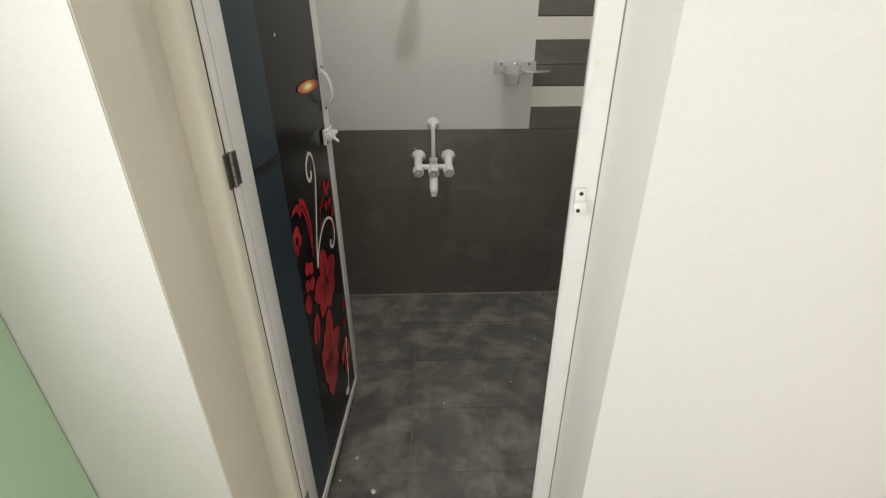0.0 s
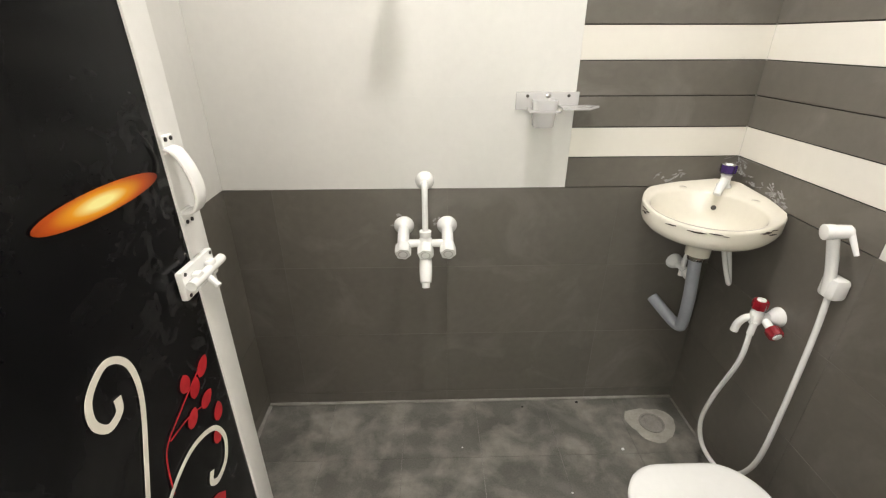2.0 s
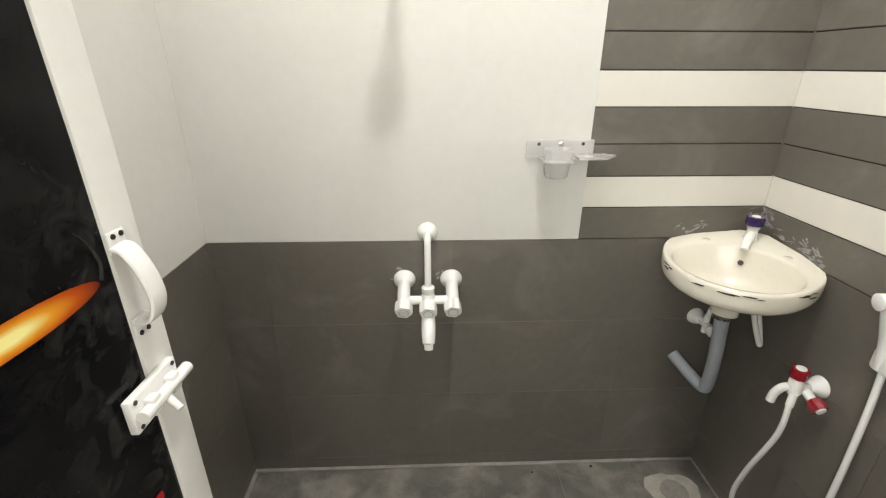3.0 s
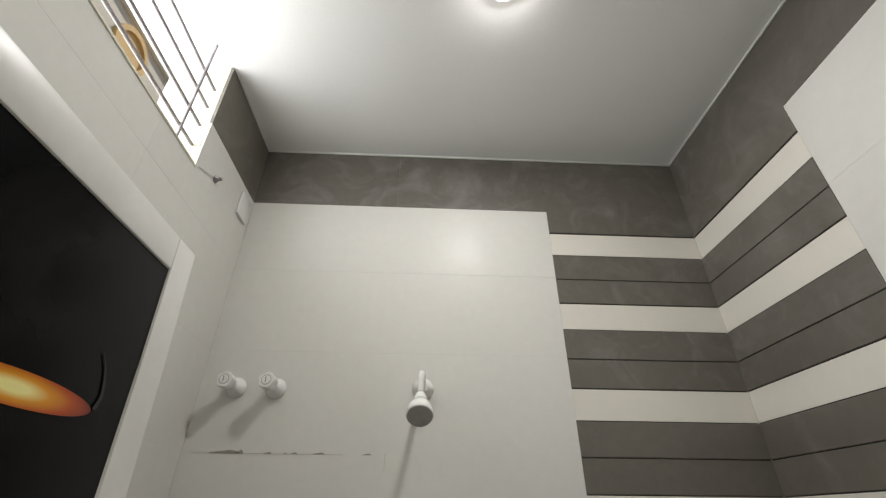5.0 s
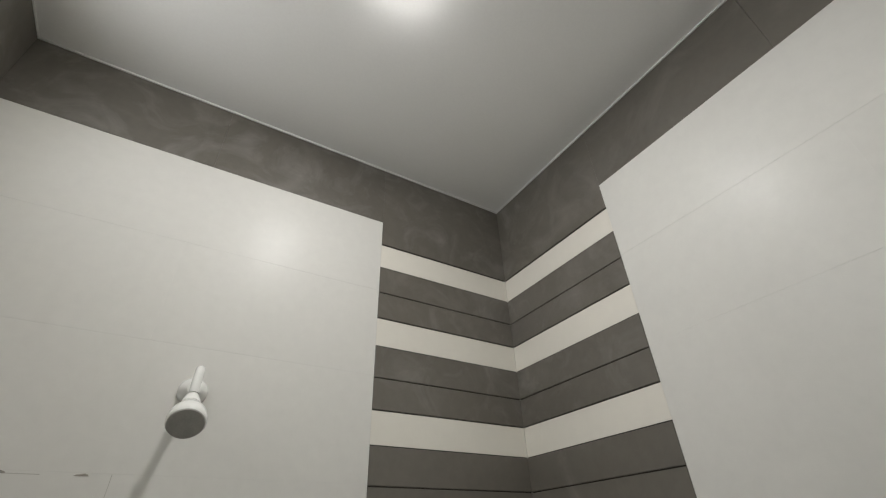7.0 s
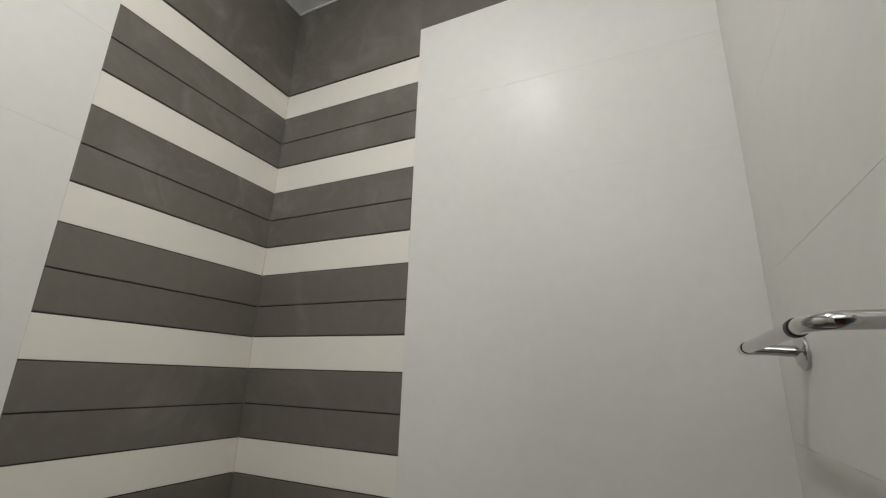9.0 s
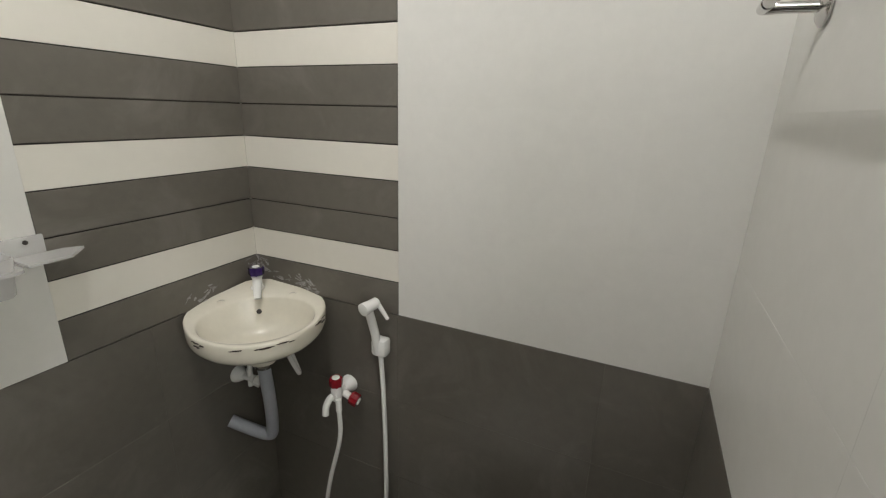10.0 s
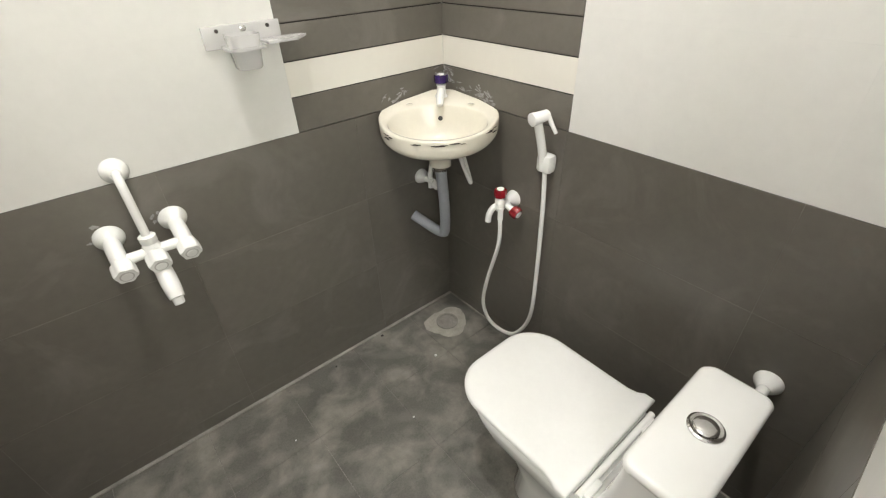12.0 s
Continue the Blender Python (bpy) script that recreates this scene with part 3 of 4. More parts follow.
# handle and latch on the leaf's lock stile
def strap(pts, w, h):
    """Flat bow in the plane across the leaf: (stand-off, height) points, w wide along the leaf, h thick."""
    c = spline([(DXF + a, 1.342, b) for a, b in pts], 7)
    rings = []
    for i, p in enumerate(c):
        d = (c[min(i + 1, len(c) - 1)] - c[max(i - 1, 0)]).normalized()
        n = Vector((-d.z, 0, d.x))
        ring = []
        for k in range(12):
            a = 2 * math.pi * k / 12
            u, v = math.cos(a), math.sin(a)
            ring.append(p + Vector((0, 1, 0)) * (w / 2 * math.copysign(abs(u) ** 0.5, u)) + n * (h / 2 * math.copysign(abs(v) ** 0.7, v)))
        rings.append(ring)
    return loft(bmesh.new(), rings)


handle = part("handle", strap([(0.004, 1.298), (0.014, 1.293), (0.024, 1.274), (0.030, 1.250), (0.030, 1.230), (0.022, 1.213), (0.004, 1.208)], 0.027, 0.007), M_PLASTIC, door, "white plastic bow handle")
for z in (1.303, 1.202):
    part("foot", boxes(((DXF + 0.002, 1.329, z - 0.012), (DXF + 0.0065, 1.355, z + 0.012)), bevel=0.002), M_PLASTIC, handle)
    for y in (1.336, 1.348):
        bm = bmesh.new()
        zs = z + (0.007 if z > 1.25 else -0.007)
        rod(bm, (DXF + 0.0064, y, zs), (DXF + 0.0078, y, zs), 0.0030, seg=10)
        part("screw", bm, M_SCREW, handle)
latch = part("latch", boxes(((DXF + 0.002, 1.283, 1.096), (DXF + 0.012, 1.368, 1.140)), bevel=0.002), M_PLASTIC, door, "white plastic sliding latch")
bm = bmesh.new()
rod(bm, (DXF + 0.019, 1.286, 1.118), (DXF + 0.019, 1.376, 1.118), 0.0074)
part("bolt", bm, M_PLASTIC, latch)
for y in (1.300, 1.338):
    part("bolt_guide", boxes(((DXF + 0.0118, y, 1.106), (DXF + 0.0240, y + 0.016, 1.130)), bevel=0.003), M_PLASTIC, latch)
bm = bmesh.new()
rod(bm, (DXF + 0.019, 1.327, 1.114), (DXF + 0.038, 1.320, 1.100), 0.0050, 0.0042)
part("bolt_knob", bm, M_PLASTIC, latch)
for y, z in ((1.291, 1.1345), (1.361, 1.1345), (1.291, 1.1015), (1.361, 1.1015)):
    bm = bmesh.new()
    rod(bm, (DXF + 0.0118, y, z), (DXF + 0.0130, y, z), 0.0029, seg=10)
    part("screw", bm, M_SCREW, latch)
for z in (0.28, 1.185, 1.85):
    h = part("hinge", boxes(((DX0 + 0.0435, 0.690, z - 0.030), (DX0 + 0.0455, 0.7065, z + 0.030)), ((DXF + 0.0022, 0.712, z - 0.030), (DXF + 0.0040, 0.731, z + 0.030))), M_STEEL, door, "dull steel butt hinge", smooth=0)
    for k in range(3):
        bm = bmesh.new()
        rod(bm, (DXF + 0.0035, 0.7085, z - 0.030 + 0.0205 * k), (DXF + 0.0035, 0.7085, z - 0.0105 + 0.0205 * k), 0.0040, seg=12)
        part("knuckle", bm, M_STEEL, h)

# the leaf stands just short of square, and its upper half is warped back a little
for ob in door.children_recursive:
    printed = ob.name.split(".")[0] in ("swirl", "leaf", "petal", "vein", "stalk", "bud", "shade_rim", "printed_glow")
    bm = bmesh.new()
    bm.from_mesh(ob.data)
    for z in (1.40, 1.55, 1.70, 1.85):
        bmesh.ops.bisect_plane(bm, geom=bm.verts[:] + bm.edges[:] + bm.faces[:], plane_co=(0, 0, z - DZ0), plane_no=(0, 0, 1))
    for v in bm.verts:
        k = max(0.0, v.co.z + DZ0 - 1.3) / 0.75
        f = max(0.0, v.co.y) / (DY1 - DY0)
        if printed:
            v.co.y -= 0.010 * (v.co.y + DY0 - 0.55)
            v.co.z += 0.024 * (1.43 - v.co.z - DZ0)
        v.co.x += (0.0245 - 0.026 * k * k) * f
    bm.to_mesh(ob.data)
    bm.free()

# ---- ceiling lamp, ventilator grille, wall fittings ----
cl = thing("ceiling_lamp", (LAMP[0], LAMP[1], ZC), "small round lit lamp flush on the ceiling", "ceiling lamp")
bm = bmesh.new()
lathe(bm, (LAMP[0], LAMP[1], ZC), (0, 0, -1), [(0.046, 0), (0.0465, 0.003), (0.045, 0.008), (0.042, 0.010)], 32)
part("rim", bm, M_PLASTIC, cl)
bm = bmesh.new()
lathe(bm, (LAMP[0], LAMP[1], ZC - 0.0102), (0, 0, -1), [(0.043, 0), (0.041, 0.006), (0.032, 0.011), (0.012, 0.013)], 32)
part("diffuser", bm, M_LED, cl, "glowing white diffuser")

XG = XL - 0.035
grille = thing("window_grille", (XG, WY0, WZ0), "grey iron bar grille in the high ventilator opening", "window grille")
for k in range(4):
    z = 2.667 + 0.083 * k
    bm = bmesh.new()
    rod(bm, (XG, WY0 + 0.001, z), (XG, WY1 - 0.001, z), 0.0055, seg=10)
    part("bar", bm, M_IRON, grille)
for y in (WY0 + 0.08, 1.706):
    part("flat_bar", boxes(((XG + 0.006, y - 0.004, WZ0 + 0.001), (XG + 0.011, y + 0.004, ZC - 0.001))), M_IRON, grille)
solid("window_sill", boxes(((XL - 0.2, WY0 + 0.001, WZ0 - 0.0075), (XL + 0.004, WY1 - 0.001, WZ0 - 0.0005)), bevel=0.001), M_CREAM,
      "cream painted sill of the ventilator", "window sill", "structure")

sp = thing("blank_plate", (XL, 2.125, 2.63), "white square blank cover plate on the tiles", "cover plate")
part("plate", boxes(((XL + 0.001, 2.086, 2.632), (XL + 0.010, 2.168, 2.727)), bevel=0.003), M_PLASTIC, sp)
part("back_box", boxes(((XL + 0.0002, 2.089, 2.635), (XL + 0.0009, 2.165, 2.724))), M_SCREW, sp)
nail = thing("wall_hook", (XL, 1.905, 2.63), "small grey screw hook with a wire end", "hook")
bm = bmesh.new()
lathe(bm, (XL, 1.905, 2.63), (1, 0, 0), [(0.013, 0.0005), (0.013, 0.003), (0.007, 0.010), (0.005, 0.022)], 14)
part("plug", bm, M_IRON, nail)
part("wire", tube(bmesh.new(), spline([(XL + 0.012, 1.905, 2.632), (XL + 0.010, 1.86, 2.615), (XL + 0.004, 1.805, 2.595)], 6), 0.0018, 6), M_PLASTIC, nail)

# ---- shower corner ----


def flange(bm, at, axis, r=0.032):
    return lathe(bm, at, axis, [(r, 0.0005), (r, 0.004), (r * 0.9, 0.012), (r * 0.62, 0.026), (r * 0.45, 0.034)], 24)


def knob(bm, at, axis, r=0.021, length=0.036, lobes=6):
    """Fluted tap knob."""
    a, b, d = frame_of(axis)
    at = Vector(at)
    rings = []
    for rr, h in ((0.62, 0), (0.95, 0.12), (1.0, 0.35), (1.0, 0.85), (0.93, 1.0)):
        rings.append([at + d * h * length + (a * math.cos(t) + b * math.sin(t)) * r * rr * (1 + 0.07 * math.cos(lobes * t))
                      for t in [2 * math.pi * i / 36 for i in range(36)]])
    return loft(bm, rings)


def knob_face(at, axis, r, parent):
    bm = bmesh.new()
    lathe(bm, at, axis, [(r * 0.62, 0), (r * 0.62, 0.0012), (r * 0.45, 0.0014)], 24)
    f = part("knob_ring", bm, M_RINGMARK, parent, "grey ring mark on the knob")
    bm = bmesh.new()
    lathe(bm, Vector(at) + Vector(axis).normalized() * 0.0014, axis, [(r * 0.50, 0), (r * 0.48, 0.001)], 24)
    part("knob_cap", bm, M_PLASTIC, f)


MX, MY, MZ = 0.221, 2.115, 0.792
mixer = thing("wall_mixer", (MX, YB, MZ), "white plastic wall mixer tap with three knobs and a spout", "mixer tap")
for sx in (-0.076, 0.076):
    bm = flange(bmesh.new(), (MX + sx, YB, 0.828), (0, -1, -0.1), 0.036)
    part("flange", bm, M_PLASTIC, mixer)
    bm = bmesh.new()
    tube(bm, spline([(MX + sx, YB - 0.02, 0.826), (MX + sx, YB - 0.06, 0.812), (MX + sx, MY + 0.0, MZ)], 6), 0.0205, 14)
    part("leg", bm, M_PLASTIC, mixer)
    k = part("knob", knob(bmesh.new(), (MX + sx, MY + 0.004, MZ - 0.003), (0, -0.92, -0.38), 0.0265, 0.044), M_PLASTIC, mixer)
    knob_face(Vector((MX + sx, MY + 0.004, MZ - 0.003)) + Vector((0, -0.92, -0.38)).normalized() * 0.0442, (0, -0.92, -0.38), 0.0265, k)
bm = bmesh.new()
rod(bm, (MX - 0.076, MY + 0.005, MZ + 0.001), (MX, MY + 0.005, MZ + 0.003), 0.0155, 0.0125)
rod(bm, (MX, MY + 0.005, MZ + 0.003), (MX + 0.076, MY + 0.005, MZ + 0.001), 0.0125, 0.0155)
part("cross_bar", bm, M_PLASTIC, mixer)
bm = bmesh.new()
lathe(bm, (MX, MY + 0.01, MZ - 0.045), (0, 0, 1), [(0.017, 0), (0.024, 0.012), (0.0245, 0.056), (0.018, 0.070), (0.0205, 0.073), (0.0205, 0.090), (0.012, 0.093)], 22)
part("body", bm, M_PLASTIC, mixer)
k = part("knob", knob(bmesh.new(), (MX, MY + 0.0, MZ - 0.006), (0, -0.92, -0.38), 0.0265, 0.044), M_PLASTIC, mixer)
knob_face(Vector((MX, MY, MZ - 0.006)) + Vector((0, -0.92, -0.38)).normalized() * 0.0442, (0, -0.92, -0.38), 0.0265, k)
bm = bmesh.new()
pts = spline([(MX, MY + 0.01, MZ - 0.03), (MX, MY - 0.02, MZ - 0.058), (MX, MY - 0.055, MZ - 0.085), (MX, MY - 0.075, MZ - 0.108)], 6)
tube(bm, pts, 0.020, 16, [0.0185 + 0.004 * math.sin(math.pi * i / (len(pts) - 1)) for i in range(len(pts))])
sp_ = part("spout", bm, M_PLASTIC, mixer)
bm = bmesh.new()
rod(bm, (MX, MY - 0.073, MZ - 0.105), (MX, MY - 0.079, MZ - 0.124), 0.0150, 0.0135)
part("nozzle", bm, M_PLASTIC, sp_)
part("riser", tube(bmesh.new(), spline([(MX, YB - 0.004, 0.992), (MX, YB - 0.040, 0.992), (MX, YB - 0.066, 0.972), (MX, MY + 0.012, 0.87), (MX, MY + 0.01, MZ + 0.03)], 7), 0.0105, 14), M_PLASTIC, mixer)
part("riser_flange", flange(bmesh.new(), (MX, YB, 0.992), (0, -1, 0), 0.032), M_PLASTIC, mixer)

shower = thing("overhead_shower", (MX + 0.004, YB, 2.05), "white plastic overhead shower rose on a bent wall arm", "shower")
part("flange", flange(bmesh.new(), (MX + 0.005, YB, 2.05), (0, -1, 0), 0.034), M_PLASTIC, shower)
bm = bmesh.new()
tube(bm, spline([(MX + 0.005, YB - 0.01, 2.05), (MX + 0.004, YB - 0.09, 2.052), (MX + 0.002, YB - 0.170, 2.050), (MX + 0.001, YB - 0.194, 2.040), (MX, YB - 0.200, 2.016), (MX, YB - 0.203, 1.992)], 6), 0.0095, 14)
part("arm", bm, M_PLASTIC, shower)
RD = Vector((0, -0.66, -0.75)).normalized()
RP = Vector((MX, YB - 0.255, 1.920))
bm = bmesh.new()
lathe(bm, RP, -RD, [(0.0335, 0.0005), (0.0355, 0.004), (0.0355, 0.012), (0.033, 0.026), (0.025, 0.042), (0.017, 0.050), (0.015, 0.056), (0.018, 0.058), (0.018, 0.068), (0.014, 0.071), (0.015, 0.078), (0.012, 0.090), (0.008, 0.098)], 28)
rose = part("rose", bm, M_PLASTIC, shower)
bm = bmesh.new()
lathe(bm, RP, RD, [(0.0332, 0), (0.032, 0.002), (0.01, 0.003)], 28)
part("spray_plate", bm, material("grey_spray_plate", (0.42, 0.41, 0.385), 0.5, vary=0.1, scale=60, fine=300, bump=0.3), rose)

for x in (-0.354, -0.231):
    v = thing("stop_valve", (x, YB, 2.043), "white concealed stop valve with a fluted knob", "stop valve", "stop valves in the shower corner")
    part("flange", flange(bmesh.new(), (x, YB, 2.043), (0, -1, 0), 0.032), M_PLASTIC, v)
    bm = bmesh.new()
    rod(bm, (x, YB - 0.03, 2.043), (x - 0.004, YB - 0.055, 2.046), 0.013)
    part("spindle", bm, M_PLASTIC, v)
    ax = Vector((-0.06, -1, 0.05)).normalized()
    k = part("knob", knob(bmesh.new(), (x - 0.004, YB - 0.05, 2.046), ax, 0.024, 0.036, 5), M_PLASTIC, v)
    knob_face(Vector((x - 0.004, YB - 0.05, 2.046)) + ax * 0.0362, ax, 0.025, k)
    part("mark", boxes(((x - 0.0085, YB - 0.0905, 2.040), (x - 0.0060, YB - 0.0885, 2.056))), M_IRON, k)

# acrylic tumbler and soap shelf
sh = thing("toothbrush_holder", (0.62, YB, 1.25), "clear acrylic tumbler holder with a soap tray", "toothbrush holder")
part("back_plate", boxes(((0.512, YB - 0.0095, 1.222), (0.712, YB - 0.003, 1.276)), bevel=0.003), M_ACRYLIC, sh)
part("tray", loft(bmesh.new(), [[Vector((x, y, z)) for x, y in ((0.645, YB - 0.010), (0.742, YB - 0.010), (0.772, YB - 0.030), (0.725, YB - 0.080), (0.645, YB - 0.085))] for z in (1.230, 1.236)]), M_ACRYLIC, sh)
part("ring", loft(bmesh.new(), [rounded(0.545, 0.640, YB - 0.095, YB - 0.010, 0.02, z) for z in (1.224, 1.231)]), M_ACRYLIC, sh)
bm = bmesh.new()
loft(bm, [rounded(0.592 - w, 0.592 + w, YB - 0.055 - w * 0.95, YB - 0.055 + w * 0.95, 0.018, z) for w, z in
          ((0.028, 1.177), (0.031, 1.182), (0.038, 1.258), (0.0355, 1.258), (0.029, 1.186))], True, True)
part("tumbler", bm, M_ACRYLIC, sh, "clear plastic tumbler")
for x in (0.548, 0.678):
    bm = bmesh.new()
    lathe(bm, (x, YB - 0.0096, 1.264), (0, -1, 0), [(0.005, 0), (0.005, 0.002), (0.002, 0.003)], 12)
    part("screw", bm, M_SCREW, sh)
bm = bmesh.new()
lathe(bm, (0.613, YB - 0.0096, 1.264), (0, -1, 0), [(0.008, 0), (0.008, 0.004), (0.003, 0.006)], 12)
part("screw", bm, M_CHROME, sh)

# ---- basin corner ----
CX, CY = XR, YB


def corner(u, v, z):
    """Place in the basin's frame: u away from the corner along the diagonal, v sideways."""
    s = math.sqrt(0.5)
    return Vector((CX - (u + v) * s, CY - (u - v) * s, z))


def basin_ring(k, z0, tilt=0.066, n=56, cu=0.225):
    """Outline of the corner basin shrunk by k about its middle."""
    s = math.sqrt(0.5)
    outline = [(0.055, -0.034), (0.055, 0.034), (0.138, 0.140), (0.200, 0.194), (0.235, 0.203)]
    outline += [(0.235 + 0.168 * math.cos(radians(a)), 0.200 * math.sin(radians(a))) for a in range(75, -76, -10)]
    outline += [(0.235, -0.203), (0.200, -0.194), (0.138, -0.140)]
    ring = []
    m = len(outline)
    for i in range(n):
        a = 2 * math.pi * i / n
        dx, dy = math.cos(a), math.sin(a)
        best = 0.1
        for j in range(m):
            (x0, y0), (x1, y1) = outline[j], outline[(j + 1) % m]
            ex, ey = x1 - x0, y1 - y0
            den = dx * ey - dy * ex
            if abs(den) < 1e-9:
                continue
            t = ((x0 - cu) * ey - y0 * ex) / den
            w = ((x0 - cu) * dy - y0 * dx) / den
            if t > 0 and -1e-6 <= w <= 1 + 1e-6:
                best = t
        u, v = cu + dx * best * k, dy * best * k
        ring.append(corner(u, v, z0 + tilt * (0.4 - u) / 0.35))
    return ring


def bowl_ring(k, z, tilt=0.0, n=56):
    return [corner(0.270 + 0.111 * k * math.cos(2 * math.pi * i / n), 0.163 * k * math.sin(2 * math.pi * i / n),
                   z + tilt * (0.130 - 0.111 * k * math.cos(2 * math.pi * i / n)) / 0.35) for i in range(n)]


basin = thing("corner_wash_basin", corner(0.2, 0, 0.8), "old ivory corner wash basin with a chipped front lip", "wash basin")
bm = bmesh.new()
RZ = 0.928
loft(bm, [bowl_ring(0.18, RZ - 0.085), bowl_ring(0.55, RZ - 0.080, 0.01), bowl_ring(0.82, RZ - 0.058, 0.02), bowl_ring(0.95, RZ - 0.026, 0.04), bowl_ring(1.0, RZ - 0.006, 0.062),
          bowl_ring(1.035, RZ + 0.000, 0.066), basin_ring(0.965, RZ + 0.002), basin_ring(0.985, RZ + 0.002), basin_ring(0.996, RZ - 0.002), basin_ring(1.0, RZ - 0.008),
          basin_ring(1.0, RZ - 0.022), basin_ring(0.995, RZ - 0.040), basin_ring(0.975, RZ - 0.052), basin_ring(0.93, RZ - 0.064),
          basin_ring(0.62, RZ - 0.084, 0.03), basin_ring(0.32, RZ - 0.104, 0.01), basin_ring(0.20, RZ - 0.118, 0.0), basin_ring(0.19, RZ - 0.150, 0.0)])
bowl = part("bowl", bm, M_BASIN, basin, smooth=60)
random.seed(5)
for i in range(24):
    a = radians(random.choice((random.uniform(-70, -50), random.uniform(-40, 5), random.uniform(-10, 35), random.uniform(42, 58))))
    u, v = 0.235 + 0.1688 * math.cos(a), 0.2010 * math.sin(a)
    w = random.choice((0.004, 0.007, 0.011, 0.016, 0.020))
    z = RZ - 0.0085 + 0.066 * (0.4 - u) / 0.35 + random.uniform(-0.003, 0.002) - random.choice((0, 0, 0, 0, 0, 0.010))
    du, dv = -0.168 * math.sin(a), 0.200 * math.cos(a)
    ln = math.hypot(du, dv)
    du, dv = du / ln, dv / ln
    h = random.uniform(0.0009, 0.0024)
    face = []
    for k in range(9):
        b = 2 * math.pi * k / 9
        f = random.uniform(0.55, 1.0)
        e = w * f * math.cos(b)
        face.append(corner(u + du * e + 0.0008, v + dv * e, z + h * f * math.sin(b)))
    inner = [p - (corner(0.004 * math.cos(a), 0.004 * math.sin(a), 0) - corner(0, 0, 0)) for p in face]
    part("chip", loft(bmesh.new(), [face, inner]), M_CHIP, bowl, smooth=0)
bm = bmesh.new()
lathe(bm, corner(0.262, 0, RZ - 0.0848), (0, 0, 1), [(0.026, 0), (0.024, 0.003), (0.016, 0.002)], 20)
part("waste_ring", bm, M_CHROME, bowl)
bm = bmesh.new()
lathe(bm, corner(0.168, 0, RZ - 0.002), corner(1, 0, 0.45) - corner(0, 0, 0), [(0.008, 0), (0.008, 0.003)], 14)
part("overflow_hole", bm, M_SCREW, bowl)
for v in (-0.105, 0.105):
    bm = bmesh.new()
    lathe(bm, corner(0.165, v, RZ + 0.0455), (0, 0, 1), [(0.012, 0), (0.010, 0.0015)], 16)
    part("tap_hole_cap", bm, M_BASIN, bowl)

TB = corner(0.108, 0, 0.984)
tap = thing("pillar_tap", TB, "white plastic pillar tap with a dark purple knob", "tap")
bm = bmesh.new()
lathe(bm, TB, (0, 0, 1), [(0.022, 0), (0.022, 0.004), (0.016, 0.012), (0.015, 0.034), (0.018, 0.040), (0.012, 0.044)], 20)
part("body", bm, M_PLASTIC, tap)
bm = bmesh.new()
tube(bm, [TB + Vector((0, 0, 0.022)), corner(0.135, 0, 1.000), corner(0.162, 0, 0.988), corner(0.174, 0, 0.972)], 0.012, 12, [0.013, 0.014, 0.0125, 0.011])
part("spout", bm, M_PLASTIC, tap)
part("knob", knob(bmesh.new(), TB + Vector((0, 0, 0.044)), (0, 0, 1), 0.023, 0.030, 8), M_PURPLE, tap, "dark purple fluted knob")
bm = bmesh.new()
lathe(bm, TB + Vector((0, 0, 0.0742)), (0, 0, 1), [(0.012, 0), (0.010, 0.002)], 16)
part("knob_cap", bm, M_PLASTIC, tap)

DR = corner(0.226, 0, 0.772)
waste = thing("waste_pipe", DR, "grey plastic waste pipe under the basin", "waste pipe")
bm = bmesh.new()
lathe(bm, DR - Vector((0, 0, 0.012)), (0, 0, 1), [(0.026, 0), (0.027, 0.008), (0.022, 0.014)], 20)
part("collar", bm, M_CHROME, waste)
bm = bmesh.new()
tube(bm, spline([DR - Vector((0, 0, 0.01)), Vector((1.150, 2.058, 0.60)), Vector((1.163, 2.075, 0.478)), Vector((1.160, 2.092, 0.455)), Vector((1.138, 2.125, 0.472)),
                 Vector((1.100, 2.199, 0.515))], 10), 0.0205, 18)
part("pipe", bm, M_GREYPIPE, waste)

av = thing("angle_valve", (1.15, YB, 0.668), "white plastic angle valve on the wall under the basin", "angle valve")
part("flange", flange(bmesh.new(), (1.150, YB, 0.672), (0, -1, 0), 0.030), M_PLASTIC, av)
bm = bmesh.new()
rod(bm, (1.150, YB - 0.02, 0.672), (1.156, YB - 0.075, 0.670), 0.012)
rod(bm, (1.155, YB - 0.055, 0.64), (1.155, YB - 0.055, 0.705), 0.010)
part("body", bm, M_PLASTIC, av)
part("knob", knob(bmesh.new(), (1.156, YB - 0.07, 0.668), (0.3, -0.9, -0.5), 0.017, 0.03), M_PLASTIC, av)
part("hose", tube(bmesh.new(), spline([(1.155, YB - 0.055, 0.70), (1.165, YB - 0.06, 0.76), (1.185, 2.115, 0.85)], 6), 0.008, 10), M_PLASTIC, av)
loop = thing("spare_inlet_hose", corner(0.16, 0.0, 0.8), "white plastic inlet hose looped under the basin", "hose")
part("hose", tube(bmesh.new(), spline([(1.196, 2.035, 0.83), (1.205, 2.010, 0.76), (1.222, 1.995, 0.70), (1.230, 1.998, 0.692), (1.232, 2.012, 0.72), (1.225, 2.04, 0.80), (1.215, 2.06, 0.84)], 7), 0.0080, 10), M_PLASTIC, loop)

# cement smears where the basin meets the tiles
random.seed(11)


